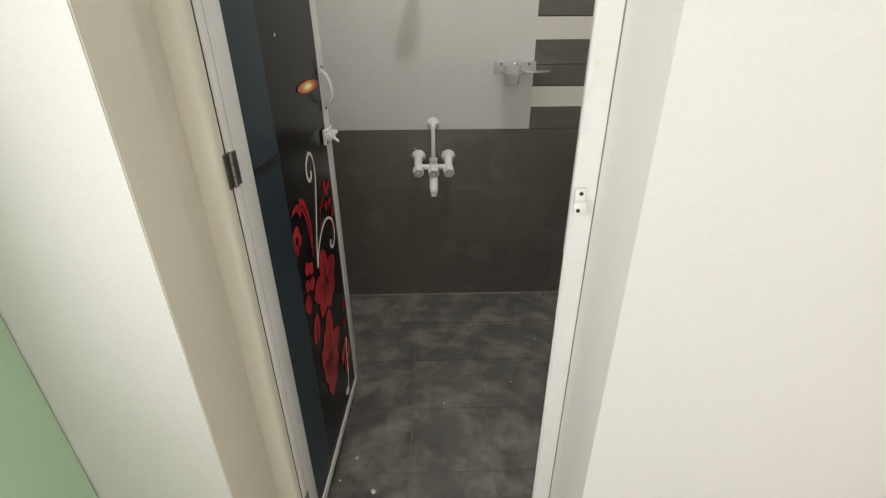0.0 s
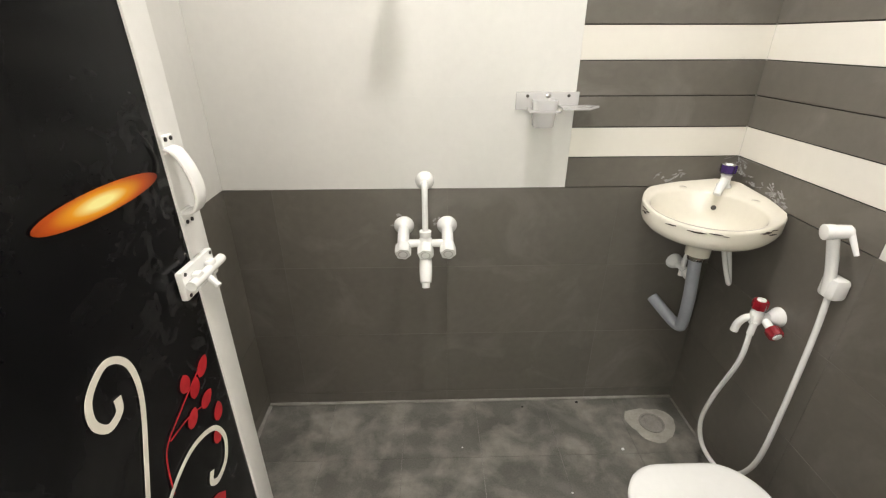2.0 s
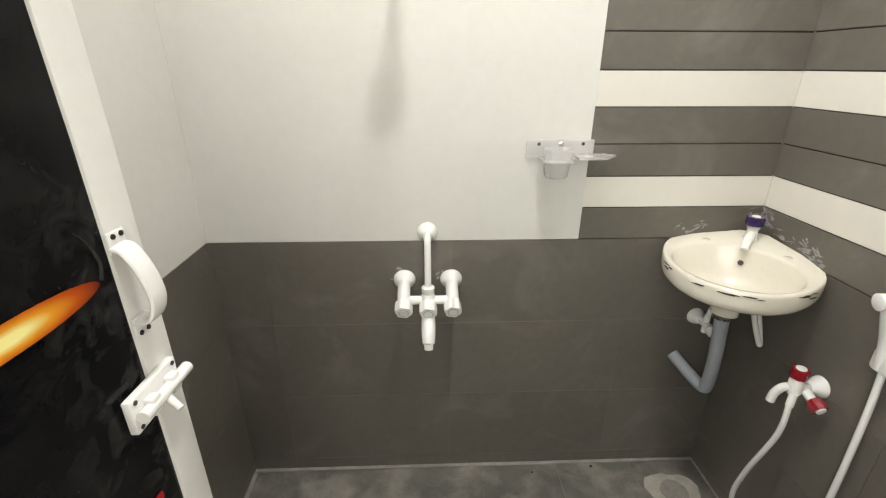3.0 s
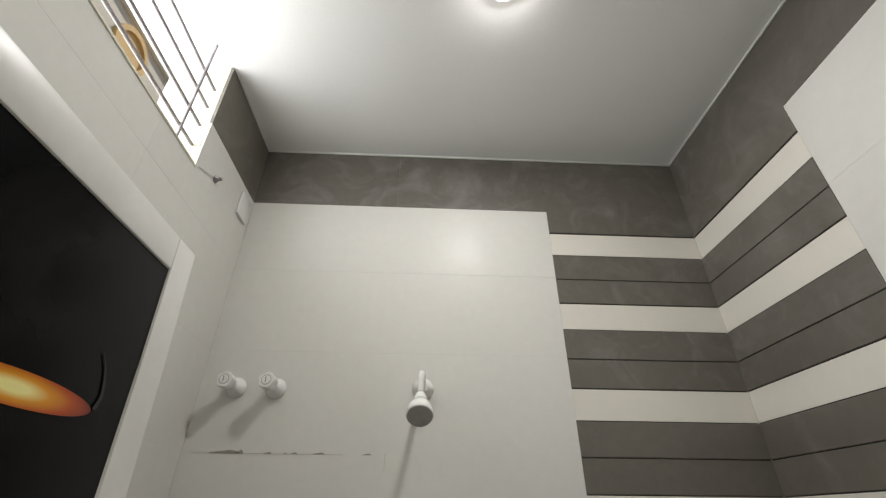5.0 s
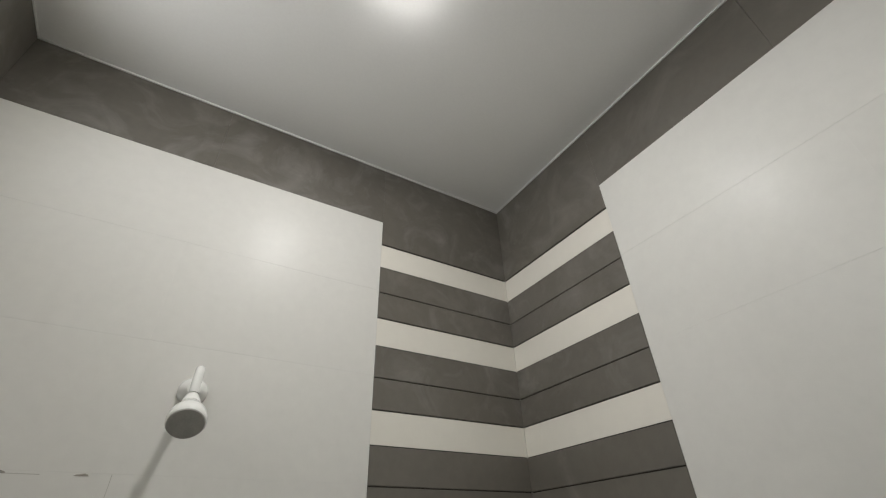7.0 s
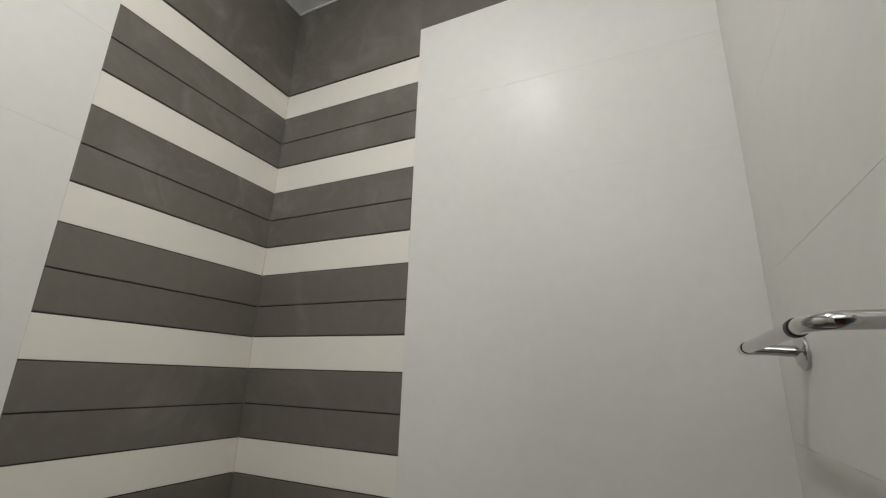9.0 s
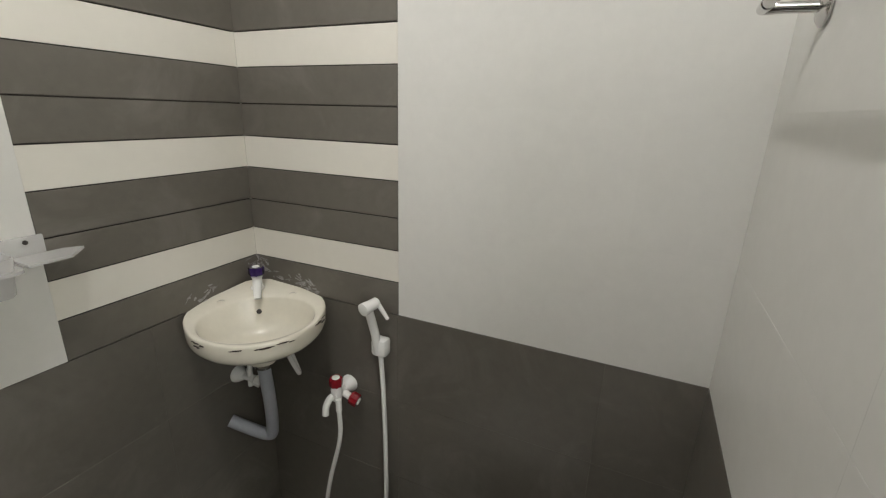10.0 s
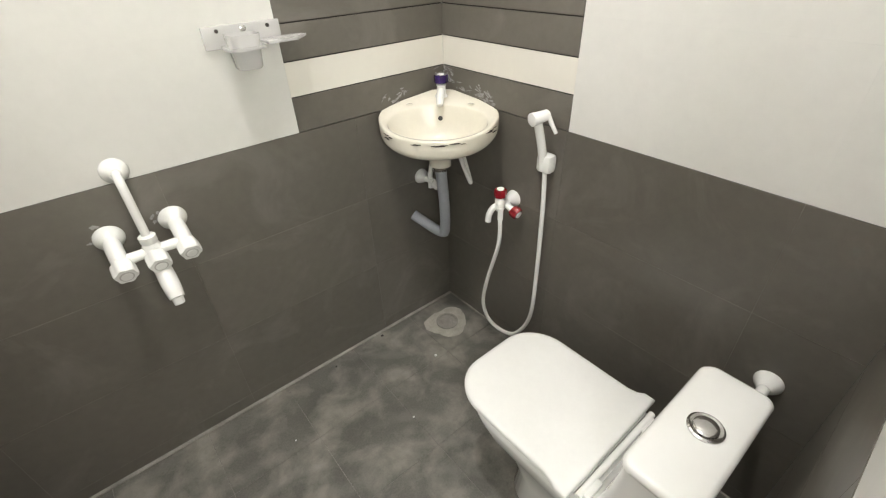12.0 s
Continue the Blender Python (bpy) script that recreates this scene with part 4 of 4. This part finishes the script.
def smear(o, ex, ey, nrm, w, h):
    bm = bmesh.new()
    n = 16
    t = random.uniform(-0.7, 0.7)
    ex, ey = ex * math.cos(t) + ey * math.sin(t), ey * math.cos(t) - ex * math.sin(t)
    pts = []
    for i in range(n):
        a = 2 * math.pi * i / n
        k = random.uniform(0.45, 1.0)
        pts.append(o + ex * (w * k * math.cos(a)) + ey * (h * k * math.sin(a)))
    loft(bm, [[p + nrm * 0.0003 for p in pts], [o + (p - o) * 0.85 + nrm * 0.0009 for p in pts]])
    return bm


cem = thing("cement_smears", (XR, YB, 0.95), "dried pale cement smears on the tiles around the basin", "cement smear", kind="stuff")
for k in range(95):
    right = random.random() < 0.68
    d = random.choice((random.uniform(0.0, 0.05), random.uniform(0.03, 0.20), random.uniform(0.17, 0.27)))
    if d < 0.05:
        z = random.uniform(1.015, 1.062)
    elif d < 0.19:
        z = random.uniform(0.998, 1.034) - 0.05 * (d - 0.05)
    else:
        z = random.uniform(0.972, 1.012)
    w, h = random.choice((random.uniform(0.003, 0.010), random.uniform(0.010, 0.024))), random.uniform(0.0012, 0.0065)
    lift = 0.0026 + 0.00001 * k
    if right:
        part("smear", smear(Vector((XR - lift, YB - 0.004 - d, z)), Vector((0, 1, 0.3)), Vector((0, -0.3, 1)), Vector((-1, 0, 0)), w, h), M_SMEAR, cem, smooth=0)
    elif d > 0.17 or d < 0.04:
        part("smear", smear(Vector((XR - 0.004 - d, YB - lift, z)), Vector((1, 0, 0.4)), Vector((-0.3, 0, 1)), Vector((0, -1, 0)), w, h), M_SMEAR, cem, smooth=0)

def wedge(x, z, w, h):
    """Flat-bottomed lump of mortar left on a joint line of the back wall."""
    pts = [Vector((x - w, 0, z - 0.001)), Vector((x + w, 0, z - 0.001)), Vector((x + w * 0.9, 0, z + h * 0.5)), Vector((x + w * 0.45, 0, z + h)), Vector((x - w * 0.2, 0, z + h * 0.6)), Vector((x - w * 0.7, 0, z + h * 0.35))]
    return loft(bmesh.new(), [[p + Vector((0, YB - 0.0003, 0)) for p in pts], [p + Vector((0, YB - 0.0012, 0)) for p in pts]])


mort = thing("mortar_marks", (-0.2, YB, 1.86), "brown mortar marks along a tile joint", "mortar mark", kind="stuff")
M_FAINT = material("faint_joint_line", (0.50, 0.485, 0.44), 0.8, vary=0.15, scale=20, fine=200, bump=0.1)
M_MARK = material("brown_mortar_mark", (0.37, 0.35, 0.305), 0.9, vary=0.2, scale=40, fine=200, bump=0.3)
for sx in (-0.076, 0.076):
    for k in range(6):
        part("smear", smear(Vector((MX + sx + random.uniform(-0.045, 0.03), YB - 0.0014 - 0.00012 * k, 0.858 + random.uniform(-0.030, 0.012))), Vector((1, 0, 0.2)), Vector((-0.2, 0, 1)), Vector((0, -1, 0)), random.uniform(0.006, 0.016), random.uniform(0.002, 0.006)), M_SMEAR, mort, smooth=0)
for x, w, h in ((-0.345, 0.046, 0.009), (-0.300, 0.012, 0.010), (-0.219, 0.012, 0.005), (-0.168, 0.006, 0.003), (-0.143, 0.010, 0.005), (-0.072, 0.019, 0.005), (0.068, 0.013, 0.004)):
    part("mark", wedge(x, 1.858, w, h), M_MARK, mort, smooth=0)
part("mark", boxes(((-0.44, YB - 0.0005, 1.8568), (0.0, YB + 0.0002, 1.8580)), ((0.1205, YB - 0.0005, 1.815), (0.1216, YB + 0.0002, 1.862))), M_FAINT, mort, smooth=0)

# ---- health faucet ----
tw = thing("two_way_bib_tap", (XR, 1.826, 0.671), "white two-way bib tap with two red knobs", "tap")
part("flange", flange(bmesh.new(), (XR, 1.826, 0.671), (-1, 0, 0), 0.030), M_PLASTIC, tw)
bm = bmesh.new()
rod(bm, (XR - 0.02, 1.826, 0.671), (1.195, 1.828, 0.671), 0.0125)
lathe(bm, (1.212, 1.828, 0.648), (0, 0, 1), [(0.014, 0), (0.018, 0.008), (0.018, 0.042), (0.013, 0.050)], 18)
rod(bm, (1.236, 1.828, 0.668), (1.240, 1.795, 0.652), 0.012)
part("body", bm, M_PLASTIC, tw)
bm = bmesh.new()
tube(bm, spline([(1.208, 1.83, 0.668), (1.190, 1.838, 0.662), (1.176, 1.843, 0.640), (1.172, 1.844, 0.612)], 5), 0.0115, 12)
part("spout", bm, M_PLASTIC, tw)
bm = bmesh.new()
rod(bm, (1.200, 1.812, 0.662), (1.193, 1.806, 0.625), 0.010)
part("hose_outlet", bm, M_PLASTIC, tw)
for at, ax in (((1.212, 1.828, 0.698), (0, 0, 1)), ((1.240, 1.796, 0.653), (0.05, -0.9, -0.3))):
    k = part("knob", knob(bmesh.new(), at, ax, 0.020, 0.032, 8), M_RED, tw, "dark red fluted knob")
    bm = bmesh.new()
    lathe(bm, Vector(at) + Vector(ax).normalized() * 0.0322, ax, [(0.013, 0), (0.012, 0.003), (0.008, 0.004)], 18)
    part("knob_cap", bm, M_PLASTIC, k)

hf = thing("health_faucet", (XR, 1.70, 0.86), "white hand-held bidet spray with a hanging hose", "bidet spray")
part("holder", boxes(((1.240, 1.661, 0.826), (XR - 0.0012, 1.714, 0.886)), bevel=0.012), M_PLASTIC, hf)
bm = bmesh.new()
tube(bm, spline([(1.252, 1.692, 0.835), (1.243, 1.695, 0.90), (1.226, 1.699, 0.965), (1.215, 1.701, 1.0)], 6), 0.0135, 14)
part("stem", bm, M_PLASTIC, hf)
bm = bmesh.new()
lathe(bm, (1.243, 1.688, 1.010), (-1, 0.22, -0.10), [(0.011, -0.004), (0.0165, 0.002), (0.0175, 0.030), (0.0195, 0.044), (0.0195, 0.056), (0.015, 0.058)], 18)
part("head", bm, M_PLASTIC, hf)
bm = bmesh.new()
rod(bm, (1.238, 1.686, 1.016), (1.246, 1.653, 0.962), 0.0082, 0.0055)
part("lever", bm, M_PLASTIC, hf)
HOSE = spline([(1.193, 1.806, 0.625), (1.190, 1.806, 0.52), (1.190, 1.856, 0.33), (1.198, 1.882, 0.19), (1.209, 1.852, 0.102), (1.220, 1.775, 0.083), (1.228, 1.715, 0.12),
               (1.238, 1.668, 0.24), (1.247, 1.667, 0.45), (1.253, 1.676, 0.70), (1.253, 1.684, 0.83)], 12)
part("hose", tube(bmesh.new(), HOSE, 0.0078, 12), M_PLASTIC, hf)

# ---- toilet ----
TX = 0.893
toilet = thing("toilet", (TX, 1.15, 0.0), "white one-piece toilet with the lid closed", "toilet")


def pan(w0, yb, yf, rf, z):
    return rounded(TX - w0, TX + w0, yb, yf, (rf, rf, 0.03, 0.03), z, 8)


bm = bmesh.new()
loft(bm, [pan(0.105, 0.93, 1.36, 0.09, 0.002), pan(0.108, 0.925, 1.37, 0.095, 0.02), pan(0.100, 0.925, 1.36, 0.09, 0.12), pan(0.120, 0.92, 1.40, 0.10, 0.22),
          pan(0.160, 0.915, 1.48, 0.12, 0.31), pan(0.172, 0.915, 1.505, 0.125, 0.36), pan(0.172, 0.915, 1.507, 0.125, 0.375), pan(0.165, 0.92, 1.50, 0.12, 0.380)])
part("bowl", bm, M_CERAMIC, toilet, smooth=60)
bm = bmesh.new()
loft(bm, [pan(0.166, 1.12, 1.508, 0.125, 0.384), pan(0.170, 1.12, 1.512, 0.13, 0.388), pan(0.170, 1.12, 1.512, 0.13, 0.398), pan(0.166, 1.12, 1.508, 0.125, 0.401)])
part("seat", bm, M_PLASTIC, toilet)


def lid_ring(k, z):
    n = 8
    r = 0.112
    x0, x1, yf = TX - 0.181 + k, TX + 0.172 - k, 1.534 - k
    out = []
    for cx, s, angs in ((x1 - r, 1, range(0, 91, 10)), (x0 + r, -1, range(90, -1, -10))):
        for a in angs:
            out.append(Vector((cx + s * (r) * math.cos(radians(a)), yf - r + r * math.sin(radians(a)) - 0.010 * (1 - math.sin(radians(a))), z)))
    out += [Vector((x0, 1.19, z)), Vector((x0 - 0.006, 1.165, z)), Vector((x0 - 0.012, 1.15, z)), Vector((x0 - 0.012, 1.122 + k, z)),
            Vector((x1 + 0.018, 1.122 + k, z)), Vector((x1 + 0.018, 1.15, z)), Vector((x1 + 0.006, 1.165, z)), Vector((x1, 1.19, z))]
    return out


bm = bmesh.new()
loft(bm, [lid_ring(0.004, 0.4035), lid_ring(0.0, 0.407), lid_ring(0.0, 0.416), lid_ring(0.003, 0.421), lid_ring(0.010, 0.4235), lid_ring(0.018, 0.4242)])
lid = part("lid", bm, M_PLASTIC, toilet)
bm = bmesh.new()
rod(bm, (TX - 0.16, 1.110, 0.398), (TX + 0.16, 1.110, 0.398), 0.009)
part("hinge_bar", bm, M_PLASTIC, lid)
for sx in (-0.12, 0.12):
    part("hinge_cover", boxes(((TX + sx - 0.030, 1.088, 0.381), (TX + sx + 0.030, 1.118, 0.404)), bevel=0.006), M_PLASTIC, lid)
bm = bmesh.new()


def tank_ring(k, z, yf, w=0.172):
    return rounded(TX - w + k, TX + w - k, 0.912 + k, yf - k, (0.028, 0.028, 0.022, 0.022), z, 6)


loft(bm, [tank_ring(0.004, 0.381, 1.100), tank_ring(0.002, 0.42, 1.080, 0.170), tank_ring(0.0, 0.50, 1.060), tank_ring(0.0, 0.624, 1.045)])
part("tank", bm, M_CERAMIC, toilet, smooth=60)
bm = bmesh.new()
loft(bm, [tank_ring(0.004, 0.6245, 1.046), tank_ring(-0.003, 0.629, 1.050), tank_ring(-0.003, 0.639, 1.050), tank_ring(0.001, 0.646, 1.048), tank_ring(0.008, 0.649, 1.046), tank_ring(0.03, 0.650, 1.04)])
tl = part("tank_lid", bm, M_CERAMIC, toilet, smooth=60)
bm = bmesh.new()
lathe(bm, (TX + 0.002, 0.978, 0.650), (0, 0, 1), [(0.034, 0), (0.034, 0.003), (0.030, 0.0055), (0.0245, 0.0035)], 32)
fb = part("flush_ring", bm, M_CHROME, tl, "chrome flush button ring")
bm = bmesh.new()
lathe(bm, (TX + 0.002, 0.978, 0.654), (0, 0, 1), [(0.0235, 0), (0.0235, 0.002), (0.020, 0.004), (0.01, 0.0045)], 32)
part("flush_button", bm, M_CHROME, fb)

inlet = thing("cistern_inlet", (XR, 0.95, 0.49), "white plastic inlet pipe from wall to cistern", "pipe")
part("flange", flange(bmesh.new(), (XR, 0.948, 0.490), (-1, 0, 0), 0.034), M_PLASTIC, inlet)
bm = bmesh.new()
rod(bm, (XR - 0.025, 0.948, 0.490), (1.064, 0.952, 0.475), 0.014)
rod(bm, (1.10, 0.951, 0.4775), (1.075, 0.952, 0.4755), 0.020)
part("pipe", bm, M_PLASTIC, inlet)

# ---- floor drain, towel rail, rubble ----
drain = thing("floor_drain", (1.133, 2.046, 0.0), "round steel floor drain in a cement patch", "floor drain")
random.seed(3)
rad = [1 + 0.10 * math.sin(3 * i * 0.25) + random.uniform(-0.05, 0.05) for i in range(26)]
patch = lambda r, z: [Vector((1.133 + r * rad[i] * math.cos(2 * math.pi * i / 26), 2.046 + r * rad[i] * 0.9 * math.sin(2 * math.pi * i / 26), z)) for i in range(26)]
part("cement_patch", loft(bmesh.new(), [patch(0.098, 0.0006), patch(0.09, 0.0035), patch(0.05, 0.003)]), M_PATCH, drain, "pale cement patch")
bm = bmesh.new()
lathe(bm, (1.133, 2.046, 0.0031), (0, 0, 1), [(0.050, 0), (0.050, 0.003), (0.043, 0.004), (0.041, 0.001)], 28)
ring = part("ring", bm, M_DUSTY, drain)
bm = bmesh.new()
lathe(bm, (1.133, 2.046, 0.0033), (0, 0, 1), [(0.040, 0), (0.034, 0.0016), (0.01, 0.002)], 28)
dc = part("grate", bm, M_DUSTY, drain)
for i in range(12):
    a = 2 * math.pi * i / 12
    bm = bmesh.new()
    lathe(bm, (1.133 + 0.026 * math.cos(a), 2.046 + 0.026 * math.sin(a), 0.0050), (0, 0, 1), [(0.0022, 0), (0.0014, 0.0006)], 8)
    part("hole", bm, M_STEEL, dc)

rail = thing("towel_rail", (0.94, YF, 1.71), "polished chrome towel rail on the door wall", "towel rail")
RY, RZ2 = YF + 0.078, 1.714
RX0, RX1 = 0.735, 1.125
bm = bmesh.new()
rp = [Vector((RX1 - 0.018, YF + 0.006, RZ2 - 0.004)), Vector((RX1 - 0.006, YF + 0.05, RZ2)), Vector((RX1, RY - 0.004, RZ2)), Vector((RX1 - 0.02, RY, RZ2)), Vector((0.96, RY, RZ2)), Vector((0.80, RY, RZ2)),
      Vector((RX0 + 0.025, RY, RZ2)), Vector((RX0 + 0.006, RY - 0.010, RZ2)), Vector((RX0, RY - 0.030, RZ2)), Vector((RX0, YF + 0.006, RZ2))]
tube(bm, spline(rp, 7), 0.0085, 16)
bar = part("bar", bm, M_CHROME, rail)
for x in (0.795, 1.085):
    bm = bmesh.new()
    rod(bm, (x - 0.006, RY, RZ2), (x + 0.006, RY, RZ2), 0.0098)
    part("collar", bm, M_SCREW if x < 0.9 else M_CHROME, bar)
for x in (RX0, RX1 - 0.018):
    bm = bmesh.new()
    lathe(bm, (x, YF, RZ2 - 0.004), (0, 1, 0), [(0.028, 0.0012), (0.028, 0.005), (0.022, 0.010), (0.011, 0.013)], 24)
    part("flange", bm, M_CHROME, rail)

random.seed(21)
for x, y, r in ((-0.075, 1.075, 0.006), (0.0, 0.94, 0.009), (0.966, 1.924, 0.006), (0.62, 2.15, 0.005), (0.86, 2.17, 0.006), (0.25, 1.33, 0.004), (-0.12, 0.985, 0.005), (0.35, 1.95, 0.003), (0.55, 1.45, 0.003), (0.72, 1.75, 0.004)):
    bm = bmesh.new()
    bmesh.ops.create_icosphere(bm, subdivisions=2, radius=r)
    for v in bm.verts:
        v.co = v.co * random.uniform(0.75, 1.15)
        v.co.z *= 0.6
        v.co += Vector((x, y, r * 0.45))
    dark = y > 2.1
    ob = solid("plaster_crumb", bm, M_SCREW if dark else M_WBEAD, "dark debris crumb on the floor" if dark else "white plaster crumb on the floor", "debris", at=(x, y, 0))
    ob["group"] = "crumbs on the floor"

# ---- tiles and joints ----
solid("trim_floor", boxes(((XL + 0.001, YB - 0.015, 0.0005), (XR - 0.001, YB - 0.0005, 0.006)), ((XR - 0.009, YF + 0.001, 0.0005), (XR - 0.0005, YB - 0.020, 0.006)),
                          ((XL + 0.0005, YF + 0.001, 0.0005), (XL + 0.016, YB - 0.020, 0.007)), bevel=0.002), M_BEAD, "pale cement bead along the floor edge", "trim", "structure")
solid("trim_ceiling", boxes(((XL + 0.001, YB - 0.007, ZC - 0.007), (XR - 0.001, YB - 0.0005, ZC - 0.0005)), ((XR - 0.007, YF + 0.008, ZC - 0.007), (XR - 0.0005, YB - 0.008, ZC - 0.0005)),
                            ((XL + 0.0005, WY1 + 0.002, ZC - 0.006), (XL + 0.006, YB - 0.008, ZC - 0.0005)), bevel=0.002), M_WBEAD, "white filler bead along the ceiling edge", "trim", "structure")

TILES = {}


def tile_mesh(w, h, mat, proud):
    bev = 0.0011 if proud > 0.002 else (0.0001 if mat is M_WHITE else 0.00025)
    key = (round(w, 4), round(h, 4), mat.name, proud)
    if key not in TILES:
        bm = bmesh.new()
        a, b, d = w / 2, h / 2, 0.008
        rings = [[Vector((sx * (a - k), sy * (b - k), z)) for sx, sy in ((1, 1), (-1, 1), (-1, -1), (1, -1))] for k, z in ((0, -d), (0, proud - bev), (bev, proud))]
        loft(bm, rings)
        TILES[key] = mesh_of(bm, "tile", mat, 0)
    return TILES[key]


def lay(parent, origin, eu, ev, nrm, rects, hole=None, gap=0.0004):
    """Tiles (u0, u1, v0, v1, material, name, proud) on a plane, cut round a hole (u0, u1, v0, v1)."""
    rot = Matrix((eu, ev, nrm)).transposed().to_4x4()
    for u0, u1, v0, v1, mat, nm, proud in rects:
        cut = [(u0, u1, v0, v1)]
        if hole and u0 < hole[1] and u1 > hole[0] and v0 < hole[3] and v1 > hole[2]:
            a, b, c, d = max(u0, hole[0]), min(u1, hole[1]), max(v0, hole[2]), min(v1, hole[3])
            cut = [(u0, a, v0, v1), (b, u1, v0, v1), (a, b, v0, c), (a, b, d, v1)]
        for a, b, c, d in cut:
            if b - a < 0.012 or d - c < 0.012:
                continue
            g = 0.0034 if nm in ("dark_strip", "cream_strip") else gap
            joint = 0.0022 if nm == "dark_tile" and d < 0.97 else (0.00015 if mat is M_WHITE else gap)
            w, h = b - a - (joint if nm == "floor_tile" else min(joint, 0.0009)), d - c - max(g, joint)
            ob = new(nm, tile_mesh(w, h, mat, proud))
            ob.parent = parent
            ob.matrix_local = Matrix.Translation(Vector(origin) + Vector(eu) * ((a + b) / 2) + Vector(ev) * ((c + d) / 2)) @ rot


def cladding(u_lo, u_hi, dado_u, white_u, top_u, stripe=None):
    """Dado, ivory field, top band and stripes of one wall."""
    out = []

    def row(edges, v0, v1, mat, nm, proud):
        for a, b in zip(edges, edges[1:]):
            out.append((a, b, v0, v1, mat, nm, proud))
    row(dado_u, 0.0, 0.055, M_DARK, "dark_tile", 0.001)
    for v0, v1 in ((0.055, 0.357), (0.357, 0.66), (0.66, 0.963)):
        row(dado_u, v0, v1, M_DARK, "dark_tile", 0.001)
    for k in range(6):
        row(white_u, 0.963 + 0.3 * k, 1.263 + 0.3 * k, M_WHITE, "ivory_tile", 0.0)
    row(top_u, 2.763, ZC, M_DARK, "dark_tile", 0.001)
    if stripe:
        s0, s1 = stripe
        for k in range(6):
            b = 0.963 + 0.2985 * k
            out.append((s0, s1, b, b + 0.104, M_DARK, "dark_strip", 0.0025))
            out.append((s0, s1, b + 0.104, b + 0.202, M_STRIP, "cream_strip", 0.0))
            if k < 5:
                out.append((s0, s1, b + 0.202, b + 0.2985, M_DARK, "dark_strip", 0.0025))
        out.append((s0, s1, 2.662, ZC, M_DARK, "dark_tile", 0.001))
    return out


Z = Vector((0, 0, 1))
lay(wall_back, (0, YB, 0), Vector((1, 0, 0)), Z, Vector((0, -1, 0)),
    cladding(XL, XR, [XL, -0.301, 0.299, 0.899, XR], [XL, 0.10, 0.703], [XL, 0.10, 0.703], (0.703, XR)))
lay(wall_right, (XR, 0, 0), Vector((0, -1, 0)), Z, Vector((-1, 0, 0)),
    cladding(-YB, -YF, [-YB, -1.64, -1.045, -YF], [-1.637, -1.037, -YF], [-1.637, -1.037, -YF], (-YB, -1.637)))
lay(wall_left, (XL, 0, 0), Vector((0, 1, 0)), Z, Vector((1, 0, 0)),
    cladding(YF, YB, [YF, 1.0, 1.6, YB], [YF, 1.0, 1.6, YB], [YF, 1.0, 1.6, YB]), (WY0, WY1, WZ0, ZC + 0.1))
lay(wall_front, (0, YF, 0), Vector((-1, 0, 0)), Z, Vector((0, 1, 0)),
    cladding(-XR, -XL, [-XR, -0.683, -0.083, -XL], [-XR, -0.683, -0.083, -XL], [-XR, -0.683, -0.083, -XL]), (-DX1, -DX0, -0.01, DZ))
fx = [XL, -0.18, 0.12, 0.42, 0.72, 1.02, XR]
fy = [YF, 1.01, 1.305, 1.605, 1.905, YB]
lay(floor, (0, 0, 0), Vector((1, 0, 0)), Vector((0, 1, 0)), Z,
    [(a, b, c, d, M_FLOOR, "floor_tile", 0.0) for a, b in zip(fx, fx[1:]) for c, d in zip(fy, fy[1:])], gap=0.0024)
for wall, lo, hi in ((wall_back, (XL + 0.002, YB + 0.0006, 0.965), (0.7025, YB + 0.004, 2.762)), (wall_right, (XR + 0.0006, YF + 0.002, 0.965), (XR + 0.004, 1.6365, 2.762)),
                     (wall_left, (XL - 0.004, YF + 0.002, 0.965), (XL - 0.0006, YB - 0.002, WZ0 - 0.009)), (wall_front, (DX1 + 0.001, YF - 0.004, 0.965), (XR - 0.002, YF - 0.0006, 2.762)),
                     (wall_front, (XL + 0.002, YF - 0.004, 0.965), (DX0 - 0.001, YF - 0.0006, 2.762))):
    part("joint_filler", boxes((lo, hi)), M_WHITE, wall, "ivory joint filler between the tiles", smooth=0)
for wall, lo, hi in ((wall_back, (0.704, YB + 0.001, 0.966), (XR - 0.003, YB + 0.004, 2.664)), (wall_right, (XR + 0.001, 1.638, 0.966), (XR + 0.004, YB - 0.003, 2.664))):
    part("joint_filler", boxes((lo, hi)), M_SCREW, wall, "dark joint filler between the strips", smooth=0)
for wall, lo, hi in ((wall_back, (XL + 0.002, YB + 0.0002, 0.001), (XR - 0.002, YB + 0.004, 0.9615)), (wall_right, (XR + 0.0002, YF + 0.002, 0.001), (XR + 0.004, YB - 0.002, 0.9615)),
                     (wall_left, (XL - 0.004, YF + 0.002, 0.001), (XL - 0.0002, YB - 0.002, 0.9615)), (wall_front, (DX1 + 0.001, YF - 0.004, 0.001), (XR - 0.002, YF - 0.0002, 0.9615))):
    part("joint_filler", boxes((lo, hi)), M_JOINT, wall, "pale brown joint filler between the dado tiles", smooth=0)
